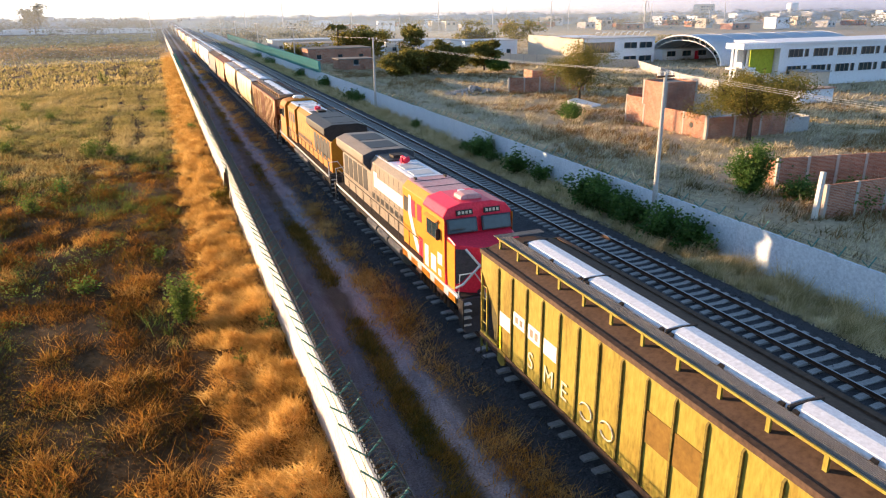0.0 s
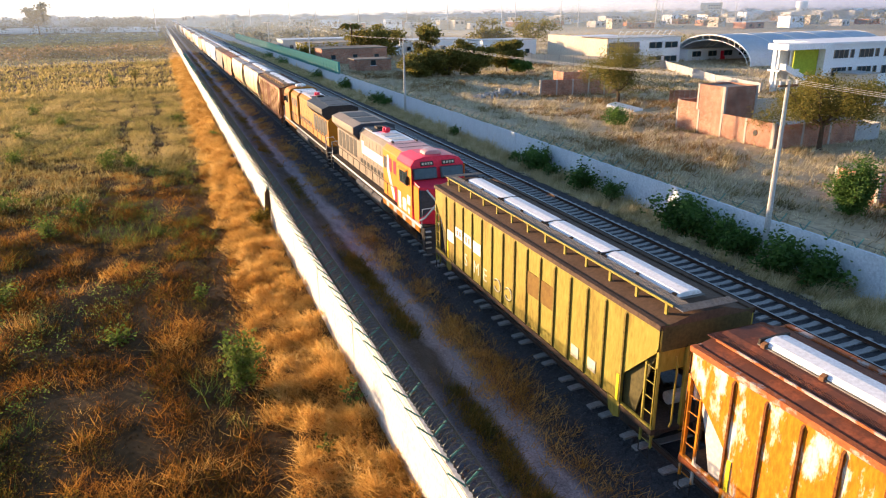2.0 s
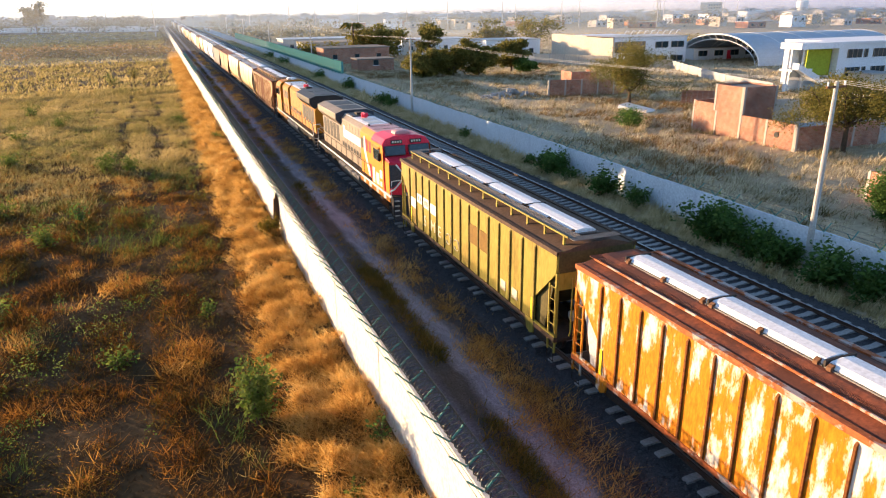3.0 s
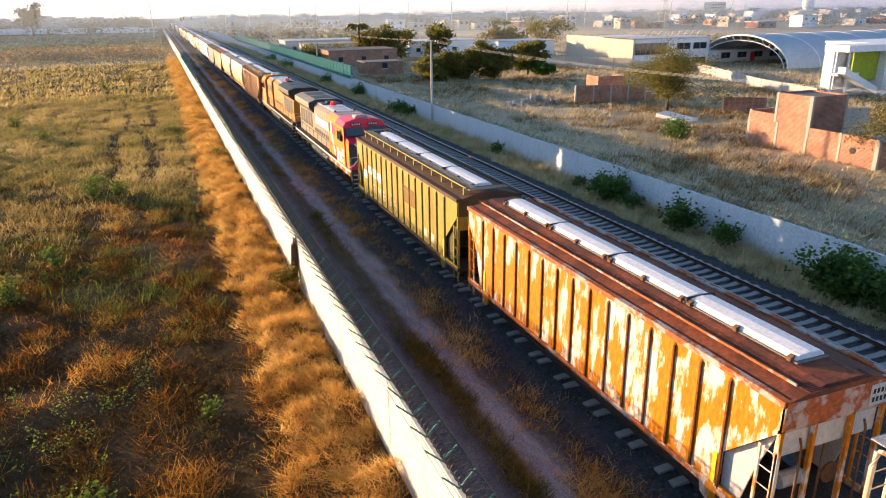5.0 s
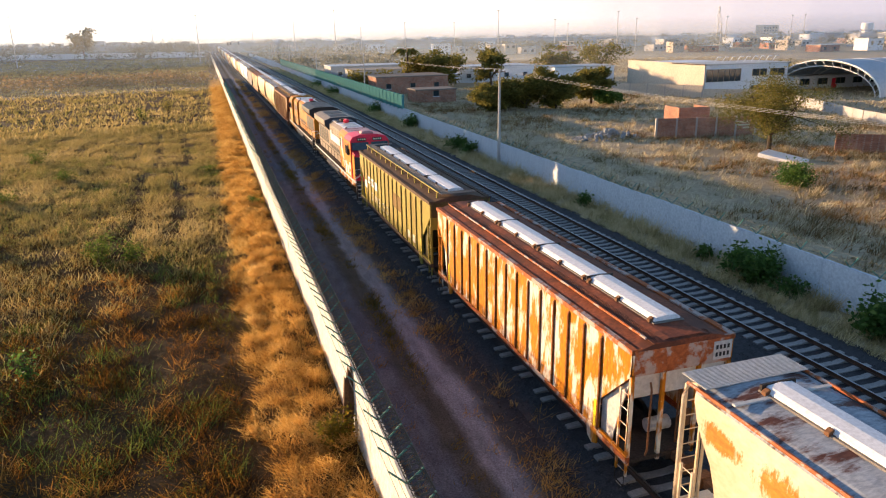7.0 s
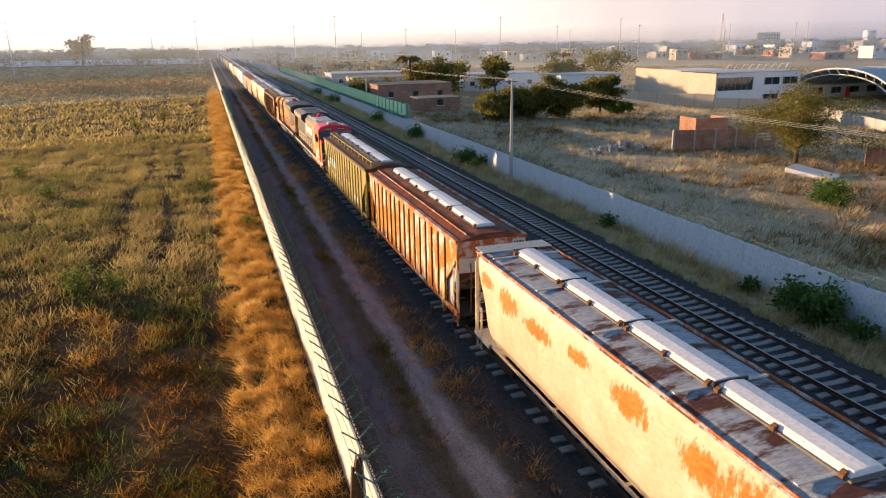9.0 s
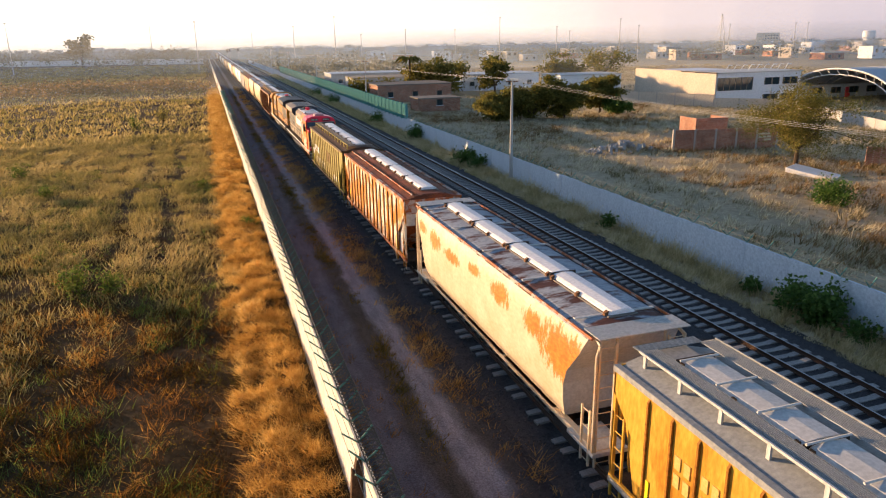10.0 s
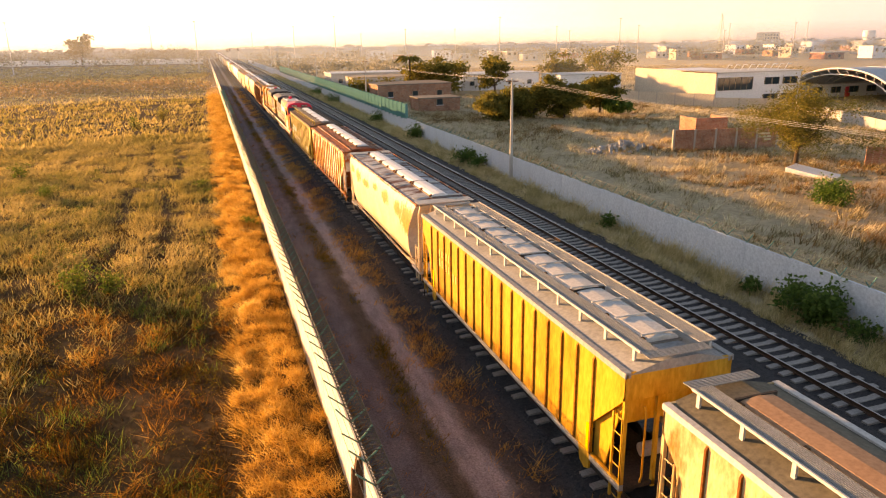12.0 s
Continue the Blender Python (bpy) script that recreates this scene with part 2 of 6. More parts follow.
M["rust_steel"] = surface("rusty_steel", (0.12, 0.06, 0.03), (0.25, 0.12, 0.06), 0.8, 2.0, 16.0, 0.2)
M["white_paint"] = surface("white_paint", (0.7, 0.7, 0.68), (0.82, 0.82, 0.8), 0.5, 2.0, 16.0, 0.05)
M["black_paint"] = surface("black_paint", (0.02, 0.02, 0.022), (0.045, 0.042, 0.04), 0.5, 2.0, 16.0, 0.05)
M["loco_red"] = surface("red_loco_paint", (0.84, 0.025, 0.055), (0.94, 0.055, 0.1), 0.35, 0.8, 12.0, 0.03)
M["loco_orange"] = surface("orange_red_paint", (0.64, 0.21, 0.016), (0.74, 0.29, 0.025), 0.4, 0.8, 12.0, 0.03)
M["loco_grey"] = surface("warm_grey_paint", (0.21, 0.165, 0.125), (0.32, 0.26, 0.195), 0.5, 0.8, 12.0, 0.03)
M["loco_dark"] = surface("dark_grey_paint", (0.05, 0.052, 0.06), (0.09, 0.09, 0.1), 0.45, 0.8, 12.0, 0.03)
M["loco_roof"] = surface("dusty_pink_roof", (0.5, 0.22, 0.22), (0.62, 0.4, 0.38), 0.5, 0.7, 10.0, 0.05)
M["loco_yellow"] = surface("amber_loco_paint", (0.38, 0.14, 0.008), (0.49, 0.195, 0.014), 0.6, 0.8, 12.0, 0.03)
M["marker_yellow"] = surface("yellow_mark", (0.85, 0.65, 0.02), (0.9, 0.72, 0.04), 0.5, 2.0, 16.0, 0.0)
M["stencil_faded"] = surface("faded_stencil_paint", (0.64, 0.38, 0.1), (0.72, 0.46, 0.16), 0.7, 2.0, 16.0, 0.0)
M["patch_brown"] = surface("brown_touch_up_paint", (0.16, 0.085, 0.018), (0.22, 0.125, 0.025), 0.7, 1.2, 6.0, 0.0)
M["chalk"] = surface("faded_white_lettering", (0.55, 0.5, 0.36), (0.68, 0.62, 0.46), 0.7, 2.0, 16.0, 0.0)
M["glass_dark"] = surface("tinted_glass", (0.02, 0.035, 0.042), (0.035, 0.055, 0.065), 0.06, 1.0, 4.0, 0.0)
def brickwork():
    """Courses of clay brick with pale joints, for walls that stay far off."""
    m, N, L, b = node_mat("brickwork", 0.9)
    tc = N.new("ShaderNodeTexCoord").outputs["Object"]
    sp = N.new("ShaderNodeSeparateXYZ")
    L.new(tc, sp.inputs[0])
    ad = N.new("ShaderNodeMath")
    L.new(sp.outputs[0], ad.inputs[0])
    L.new(sp.outputs[1], ad.inputs[1])
    cb = N.new("ShaderNodeCombineXYZ")
    L.new(ad.outputs[0], cb.inputs[0])
    L.new(sp.outputs[2], cb.inputs[1])
    bt = N.new("ShaderNodeTexBrick")
    L.new(cb.outputs[0], bt.inputs["Vector"])
    bt.inputs["Scale"].default_value = 1.0
    bt.inputs["Brick Width"].default_value, bt.inputs["Row Height"].default_value = 0.28, 0.105
    bt.inputs["Mortar Size"].default_value, bt.inputs["Mortar Smooth"].default_value = 0.017, 0.2
    bt.inputs["Color1"].default_value, bt.inputs["Color2"].default_value = (0.3, 0.1, 0.055, 1), (0.46, 0.2, 0.12, 1)
    bt.inputs["Mortar"].default_value = (0.46, 0.36, 0.29, 1)
    wear = ramp(N, L, noise_node(N, L, 0.7, 5.0, 0.65), [(0.3, (0.62, 0.6, 0.6)), (0.7, (1.2, 1.15, 1.1))])
    L.new(mixc(N, L, 1.0, bt.outputs["Color"], wear, "MULTIPLY"), b.inputs["Base Color"])
    bump(N, L, b, bt.outputs["Fac"], -0.4, 0.02)
    return m


M["brick"] = brickwork()
M["mortar"] = surface("mortar", (0.4, 0.35, 0.3), (0.5, 0.45, 0.4), 0.9, 0.8, 10.0, 0.3)
M["plaster"] = surface("cream_plaster", (0.5, 0.42, 0.33), (0.64, 0.56, 0.46), 0.9, 0.15, 4.0, 0.1)
M["white_wall"] = surface("white_facade_paint", (0.74, 0.76, 0.79), (0.82, 0.83, 0.85), 0.8, 0.2, 4.0, 0.05)
M["lime"] = surface("lime_green_paint", (0.3, 0.36, 0.03), (0.38, 0.44, 0.05), 0.8, 0.4, 4.0, 0.05)
M["sheet_roof"] = surface("blue_grey_sheet_roof", (0.4, 0.45, 0.5), (0.5, 0.55, 0.6), 0.5, 0.2, 3.0, 0.1)
M["wood"] = surface("charred_wood", (0.05, 0.03, 0.02), (0.14, 0.08, 0.045), 0.9, 3.0, 20.0, 0.4, stretch=(1, 1, 0.1))
M["pole"] = surface("concrete_pole", (0.42, 0.4, 0.37), (0.58, 0.56, 0.52), 0.85, 1.0, 12.0, 0.1)
M["bark"] = surface("tree_bark", (0.05, 0.035, 0.025), (0.13, 0.09, 0.06), 0.95, 2.0, 14.0, 0.6)
M["far_town"] = surface("pale_house_paint", (0.4, 0.37, 0.34), (0.66, 0.63, 0.6), 0.9, 0.02, 0.3, 0.0)


def leaf_mat(name, cols, rough=0.6, patch=0.35, trans=0.3):
    m, N, L, b = node_mat(name, rough)
    n = noise_node(N, L, patch, 4.0, 0.65)
    g = N.new("ShaderNodeNewGeometry")
    mx = N.new("ShaderNodeMath")
    mx.operation = "MULTIPLY_ADD"
    mx.inputs[1].default_value, mx.inputs[2].default_value = 0.3, -0.15
    L.new(g.outputs["Random Per Island"], mx.inputs[0])
    ad = N.new("ShaderNodeMath")
    L.new(n, ad.inputs[0])
    L.new(mx.outputs[0], ad.inputs[1])
    c = ramp(N, L, ad.outputs[0], cols)
    L.new(c, b.inputs["Base Color"])
    if trans:
        tr = N.new("ShaderNodeBsdfTranslucent")
        L.new(c, tr.inputs["Color"])
        mix = N.new("ShaderNodeMixShader")
        mix.inputs[0].default_value = trans
        L.new(b.outputs[0], mix.inputs[1])
        L.new(tr.outputs[0], mix.inputs[2])
        L.new(mix.outputs[0], N["Material Output"].inputs["Surface"])
    return m


M["grass_field"] = leaf_mat("dry_field_grass", [(0.26, (0.075, 0.062, 0.012)), (0.4, (0.11, 0.075, 0.014)), (0.5, (0.1, 0.046, 0.01)), (0.6, (0.22, 0.088, 0.014)), (0.78, (0.42, 0.2, 0.04))], 0.9, 0.3, 0.5)
M["grass_rust"] = leaf_mat("rusty_golden_grass", [(0.28, (0.2, 0.08, 0.014)), (0.45, (0.36, 0.16, 0.028)), (0.6, (0.5, 0.26, 0.05)), (0.76, (0.66, 0.42, 0.13))], 0.9, 0.4, 0.5)
# olive grass of the far field, lightened so its colour carries distance haze
M["grass_far_hazed"] = leaf_mat("haze_paled_olive_grass", [(0.28, (0.2, 0.185, 0.06)), (0.45, (0.36, 0.285, 0.1)), (0.6, (0.48, 0.36, 0.145)), (0.78, (0.62, 0.48, 0.22))], 0.8, 0.08, 0.5)
M["grass_gold"] = leaf_mat("golden_grass", [(0.28, (0.3, 0.15, 0.03)), (0.45, (0.54, 0.3, 0.075)), (0.6, (0.7, 0.44, 0.13)), (0.76, (0.82, 0.6, 0.25))], 0.8, 0.45, 0.45)
M["grass_pale"] = leaf_mat("pale_dry_grass", [(0.28, (0.3, 0.25, 0.1)), (0.45, (0.54, 0.43, 0.21)), (0.6, (0.78, 0.65, 0.38)), (0.75, (0.9, 0.79, 0.52))], 0.8, 0.9, 0.45)
M["grass_meadow"] = leaf_mat("meadow_grass", [(0.3, (0.14, 0.12, 0.05)), (0.42, (0.28, 0.22, 0.11)), (0.52, (0.5, 0.41, 0.25)), (0.66, (0.74, 0.64, 0.43))], 0.7, 0.3, 0.45)
# brown thatch, darkened to include the shade down between the tufts
M["thatch"] = leaf_mat("shade_dark_thatch", [(0.3, (0.04, 0.022, 0.009)), (0.5, (0.085, 0.044, 0.014)), (0.7, (0.17, 0.08, 0.022))], 0.9, 0.4, 0.2)
M["grass_verge"] = leaf_mat("verge_weeds", [(0.3, (0.1, 0.085, 0.03)), (0.5, (0.24, 0.14, 0.055)), (0.7, (0.42, 0.25, 0.1))], 0.8, 0.8)
M["grass_crown"] = leaf_mat("low_olive_weeds", [(0.3, (0.1, 0.1, 0.022)), (0.5, (0.22, 0.16, 0.035)), (0.7, (0.38, 0.23, 0.06))], 0.8, 0.6)
M["leaf_green"] = leaf_mat("green_leaves", [(0.3, (0.05, 0.105, 0.022)), (0.55, (0.1, 0.19, 0.04)), (0.75, (0.2, 0.28, 0.065))], 0.55, 0.8, 0.5)
M["leaf_olive"] = leaf_mat("olive_leaves", [(0.3, (0.1, 0.1, 0.022)), (0.55, (0.2, 0.175, 0.04)), (0.75, (0.34, 0.265, 0.065))], 0.75, 0.6, 0.45)
M["leaf_field"] = leaf_mat("olive_field_weeds", [(0.28, (0.07, 0.07, 0.011)), (0.45, (0.13, 0.11, 0.015)), (0.6, (0.22, 0.14, 0.02)), (0.78, (0.34, 0.18, 0.03))], 0.9, 0.25, 0.5)
M["leaf_weed"] = leaf_mat("weed_leaves", [(0.3, (0.07, 0.12, 0.02)), (0.55, (0.14, 0.18, 0.035)), (0.75, (0.24, 0.26, 0.06))], 0.8, 0.6, 0.45)
# foliage greyed and lightened: distance haze is mixed into the leaf colour
M["leaf_far"] = leaf_mat("haze_paled_leaves", [(0.3, (0.15, 0.16, 0.12)), (0.7, (0.27, 0.26, 0.2))], 0.8, 0.1, 0.5)


def trackside():
    """Dirt track with worn wheel lines beside the ballast, its edge wandering."""
    m, N, L, b = node_mat("trackside", 0.93)
    tc = N.new("ShaderNodeTexCoord").outputs["Object"]
    sp = N.new("ShaderNodeSeparateXYZ")
    L.new(tc, sp.inputs[0])
    wob = noise_node(N, L, 0.7, 5.0, 0.65, tc, (1.0, 0.5, 1.0))
    fine = noise_node(N, L, 16.0, 4.0, 0.7, tc)
    mid = noise_node(N, L, 2.2, 5.0, 0.7, tc, (1.0, 0.3, 1.0))
    xw = N.new("ShaderNodeMath")
    xw.operation = "MULTIPLY_ADD"
    xw.inputs[1].default_value = 1.0
    L.new(wob, xw.inputs[0])
    L.new(sp.outputs[0], xw.inputs[2])
    sc = N.new("ShaderNodeMapRange")
    sc.inputs["From Min"].default_value, sc.inputs["From Max"].default_value = 1.5, 8.5
    L.new(xw.outputs[0], sc.inputs["Value"])
    lanes = ramp(N, L, sc.outputs[0], [(0.0, (0.075, 0.05, 0.034)), (0.11, (0.075, 0.062, 0.052)), (0.18, (0.13, 0.137, 0.165)), (0.38, (0.15, 0.156, 0.185)), (0.44, (0.1, 0.092, 0.075)), (0.52, (0.1, 0.094, 0.08)),
                                        (0.57, (0.26, 0.27, 0.315)), (0.65, (0.29, 0.3, 0.345)), (0.71, (0.1, 0.096, 0.09)), (0.8, (0.05, 0.052, 0.058))])
    grit = ramp(N, L, fine, [(0.3, (0.5, 0.5, 0.5)), (0.7, (1.35, 1.35, 1.35))])
    grime = ramp(N, L, mid, [(0.3, (0.65, 0.65, 0.65)), (0.7, (1.2, 1.17, 1.15))])
    L.new(mixc(N, L, 1.0, mixc(N, L, 1.0, lanes, grit, "MULTIPLY"), grime, "MULTIPLY"), b.inputs["Base Color"])
    bump(N, L, b, fine, 0.8, 0.05)
    return m


M["trackside"] = trackside()


# ---- mesh helpers ----
class Shape:
    """Gathers vertices and faces of one mesh."""

    def __init__(self):
        self.v, self.f = [], []

    def add(self, verts, faces):
        o = len(self.v)
        self.v += [tuple(p) for p in verts]
        self.f += [tuple(i + o for i in q) for q in faces]
        return self

    def box(self, x0, x1, y0, y1, z0, z1):
        v = [(x, y, z) for z in (z0, z1) for y in (y0, y1) for x in (x0, x1)]
        return self.add(v, [(0, 2, 3, 1), (4, 5, 7, 6), (0, 1, 5, 4), (2, 6, 7, 3), (0, 4, 6, 2), (1, 3, 7, 5)])

    def prism(self, outline, axis, a, b):
        """Sweeps an outline of (u, w) points along an axis: x takes (y, z), y takes (x, z), z takes (x, y)."""
        def at(p, k):
            return {"x": (k, p[0], p[1]), "y": (p[0], k, p[1]), "z": (p[0], p[1], k)}[axis]
        n = len(outline)
        v = [at(p, a) for p in outline] + [at(p, b) for p in outline]
        f = [(i, (i + 1) % n, n + (i + 1) % n, n + i) for i in range(n)]
        return self.add(v, f + [tuple(range(n))[::-1], tuple(range(n, 2 * n))])

    def tube(self, pts, r, seg=6, r2=None):
        pts = [Vector(p) for p in pts]
        n = len(pts)
        verts, faces = [], []
        for i, p in enumerate(pts):
            d = (pts[min(i + 1, n - 1)] - pts[max(i - 1, 0)]).normalized()
            u = d.orthogonal().normalized() if abs(d.z) > 0.9 else d.cross(Vector((0, 0, 1))).normalized()
            w = d.cross(u)
            rr = r if r2 is None else r + (r2 - r) * i / max(1, n - 1)
            verts += [p + rr * (math.cos(a) * u + math.sin(a) * w) for a in (2 * math.pi * k / seg for k in range(seg))]
        for i in range(n - 1):
            faces += [(i * seg + k, i * seg + (k + 1) % seg, (i + 1) * seg + (k + 1) % seg, (i + 1) * seg + k) for k in range(seg)]
        faces += [tuple(range(seg))[::-1], tuple((n - 1) * seg + k for k in range(seg))]
        return self.add(verts, faces)

    def mesh(self, name):
        me = bpy.data.meshes.new(name)
        me.from_pydata(self.v, [], self.f)
        bm = bmesh.new()
        bm.from_mesh(me)
        bmesh.ops.recalc_face_normals(bm, faces=bm.faces)
        bm.to_mesh(me)
        bm.free()
        return me


def part(name, shape, material, parent=None, label="", at=None, bevel=0.0):
    me = shape if isinstance(shape, bpy.types.Mesh) else shape.mesh(name)
    if material and not me.materials:
        me.materials.append(M[material])
    ob = new(name, me)
    ob.parent = parent
    if at is not None:
        ob.matrix_basis = at
    if label:
        tagged(ob, label)
    if bevel:
        mod = ob.modifiers.new("bevel", "BEVEL")
        mod.width, mod.segments, mod.limit_method, mod.angle_limit = bevel, 2, "ANGLE", radians(40)
    return ob


def thing(name, label, category, at=None, group=""):
    ob = tagged(new(name), label, category, group)
    ob.empty_display_size = 0.2
    if at is not None:
        ob.matrix_basis = at
    return ob


def raw_mesh(name, verts, tris):
    """A mesh from numpy arrays of vertices and triangles."""
    me = bpy.data.meshes.new(name)
    nv, nt = len(verts), len(tris)
    me.vertices.add(nv)
    me.vertices.foreach_set("co", np.asarray(verts, np.float32).ravel())
    me.loops.add(nt * 3)
    me.loops.foreach_set("vertex_index", np.asarray(tris, np.int32).ravel())
    me.polygons.add(nt)
    me.polygons.foreach_set("loop_start", np.arange(0, nt * 3, 3, dtype=np.int32))
    me.update(calc_edges=True)
    return me


def lerp(table, x):
    for (a, b), (c, d) in zip(table, table[1:]):
        if x <= c:
            return b + (d - b) * max(0.0, (x - a) / (c - a))
    return table[-1][1]


# heights across the tracks
GROUND = [(-900, -1.0), (-3.0, -1.0), (-1.0, -0.8), (1.3, -0.55), (1.6, -0.5), (6.2, -0.5), (7.7, -0.25), (10.7, -0.25), (12.2, -0.5), (16.3, -0.5),
          (17.8, -0.25), (20.9, -0.25), (22.4, -0.6), (25, -0.75), (40, -1.0), (65, -1.1), (85, -1.2), (2500, -1.2)]


def ground_z(x):
    return lerp(GROUND, x)


# ---- ground, one sheet to the horizon ----
def make_ground():
    xs = [-1500, -600, -300, -160, -100, -70]
    xs += list(np.arange(-50, -4, 1.5)) + list(np.arange(-4, 26, 0.5)) + list(np.arange(26, 80, 2.0)) + [85, 92, 100, 110, 130, 160, 220, 320, 500, 900, 1600, 2500]
    ys = list(np.arange(-60, 10, 5.0)) + list(np.arange(10, 130, 0.75)) + list(np.arange(130, 260, 4.0)) + [280, 310, 350, 400, 480, 600, 800, 1100, 1600, 2300, 3400, 4600]
    v, f, mi = [], [], []
    for y in ys:
        for x in xs:
            z = ground_z(x)
            a = 0.0
            if x < 1.2 or x > 26:
                a = 0.16 * min(1, abs(x - 1.2) / 4)
            elif x < 7 or x > 21.5:
                a = 0.05
            elif 12 < x < 16.5:
                a = 0.03
            z += a * (noise.noise(Vector((x * 0.35, y * 0.35, 0))) + 0.5 * noise.noise(Vector((x * 1.1, y * 1.1, 3))))
            if 1.9 < x < 6.0:  # wheel ruts of the dirt track
                z -= 0.07 * (math.exp(-((x - 3.45) / 0.35) ** 2) + math.exp(-((x - 5.45) / 0.4) ** 2))
            v.append((x, y, z))
    n = len(xs)
    for j in range(len(ys) - 1):
        for i in range(n - 1):
            f.append((j * n + i, j * n + i + 1, (j + 1) * n + i + 1, (j + 1) * n + i))
            x = (xs[i] + xs[i + 1]) / 2
            mi.append(0 if x < 1.5 else 1 if x < 7.2 else 2 if x < 22.4 else 3)
    me = bpy.data.meshes.new("ground")
    me.from_pydata(v, [], f)
    for k in ("soil", "trackside", "gravel", "field_right"):
        me.materials.append(M[k])
    me.polygons.foreach_set("material_index", mi)
    me.polygons.foreach_set("use_smooth", [True] * len(f))
    tagged(new("ground", me), "dry soil, rutted dirt track and dark ballast bed", "ground", kind="structure")


make_ground()

NEAR_X, FAR_X = 9.2, 19.35


def sleeper_shape():
    s = Shape()
    prof = [(-1.3, -0.06), (1.3, -0.06), (1.3, 0.1), (0.95, 0.13), (0.55, 0.12), (0.3, 0.08), (-0.3, 0.08), (-0.55, 0.12), (-0.95, 0.13), (-1.3, 0.1)]
    s.prism(prof, "y", -0.125, 0.125)
    return s


def make_track(name, cx):
    rail_label = "straight railway track on concrete sleepers in dark ballast"
    t = tagged(thing(name, rail_label, "railway track"), kind="structure")
    for side in (-0.7525, 0.7525):
        x = cx + side
        s = Shape().prism([(x - 0.07, -0.17), (x + 0.07, -0.17), (x + 0.07, -0.15), (x + 0.012, -0.13), (x + 0.012, -0.04), (x + 0.036, -0.03), (x + 0.036, -0.002),
                           (x - 0.036, -0.002), (x - 0.036, -0.03), (x - 0.012, -0.04), (x - 0.012, -0.13), (x - 0.07, -0.15)], "y", -60, 1500)
        r = part("rail", s, "rail", t)
        part("rail_head", Shape().box(x - 0.03, x + 0.03, -60, 1500, -0.004, 0.001), "rail_top", r, "worn shiny rail head")
    return t


track_near = make_track("railway_track", NEAR_X)
track_far = make_track("railway_track", FAR_X)


# ---- boundary walls ----
def wall_panel(length, h0, h1, thick):
    s = Shape()
    s.box(-thick / 2, thick / 2, 0.008, length - 0.008, h0, h1)
    return s


def v_bracket():
    s = Shape()
    s.tube([(0, 0, -0.25), (0, 0, 0.02)], 0.022, 5)
    s.tube([(0, 0, 0.0), (-0.42, 0, 0.4)], 0.024, 5)
    s.tube([(0, 0, 0.0), (0.42, 0, 0.4)], 0.03, 5)
    return s


def coil(x, y0, y1, z, r, pitch):
    n = int((y1 - y0) / pitch * 10)
    s = Shape()
    a = np.arange(n) * 0.628
    y = y0 + np.arange(n) * pitch / 10
    s.tube(np.stack([x + r * np.cos(a), y, z + r * np.sin(a)], 1), 0.02, 3)
    return s


def make_wall(name, label, x, y0, y1, h0, h1, step, mat, thick, bracket_step, lean, coil_end):
    w = tagged(thing(name, label, "wall"), kind="structure")
    me = wall_panel(step, h0, h1, thick).mesh("panel")
    me.materials.append(M[mat])
    k, y = 0, y0
    while y < y1:
        o = part("panel", me, mat, w, at=pose(x + random.uniform(-0.012, 0.012), y, random.uniform(-0.04, 0.03), 0, random.uniform(-0.4, 0.4), 0))
        y += step
    bm = v_bracket().mesh("wire_bracket")
    bm.materials.append(M["green_steel"])
    y = y0
    while y < min(y1, 200):
        part("wire_bracket", bm, "green_steel", w, at=pose(x + lean, y + random.uniform(-0.05, 0.05), h1, random.uniform(-4, 4), random.uniform(-5, 5), random.uniform(-9, 9)))
        y += bracket_step
    s = Shape()
    for dx, dz in ((-0.42, 0.4), (-0.21, 0.2), (0.21, 0.2), (0.42, 0.4)):
        s.box(x + lean + dx - 0.005, x + lean + dx + 0.005, y0, y1, h1 + dz - 0.005, h1 + dz + 0.005)
    part("barbed_strand", s, "wire", w)
    if coil_end:
        part("razor_coil", coil(x + lean + 0.2, max(y0, 10), coil_end, h1 + 0.24, 0.26, 0.22), "wire", w, "coiled razor wire")
    return w


wall_left = make_wall("wall_west", "sunlit whitewashed concrete panel wall with razor wire brackets", 1.45, -30, 560, -1.0, 2.05, 3.0, "wall_white", 0.13, 1.0, 0.0, 140)
wall_right = make_wall("wall_east", "weathered pale concrete panel wall with wire brackets on top", 25.2, -20, 520, -1.1, 1.42, 3.0, "wall_pale", 0.13, 1.5, 0.0, 0)


# ---- the train: every car is a thing that rolls along +y ----
def wheelset_mesh():
    s = Shape()
    for x in (-0.75, 0.75):
        s.tube([(x - 0.065, 0, 0), (x + 0.065, 0, 0)], 0.43, 18)
        s.tube([(x - 0.09 * (1 if x > 0 else -1), 0, 0), (x - 0.05 * (1 if x > 0 else -1), 0, 0)], 0.46, 18)
    s.tube([(-0.95, 0, 0), (0.95, 0, 0)], 0.08, 8)
    return s.mesh("wheelset")


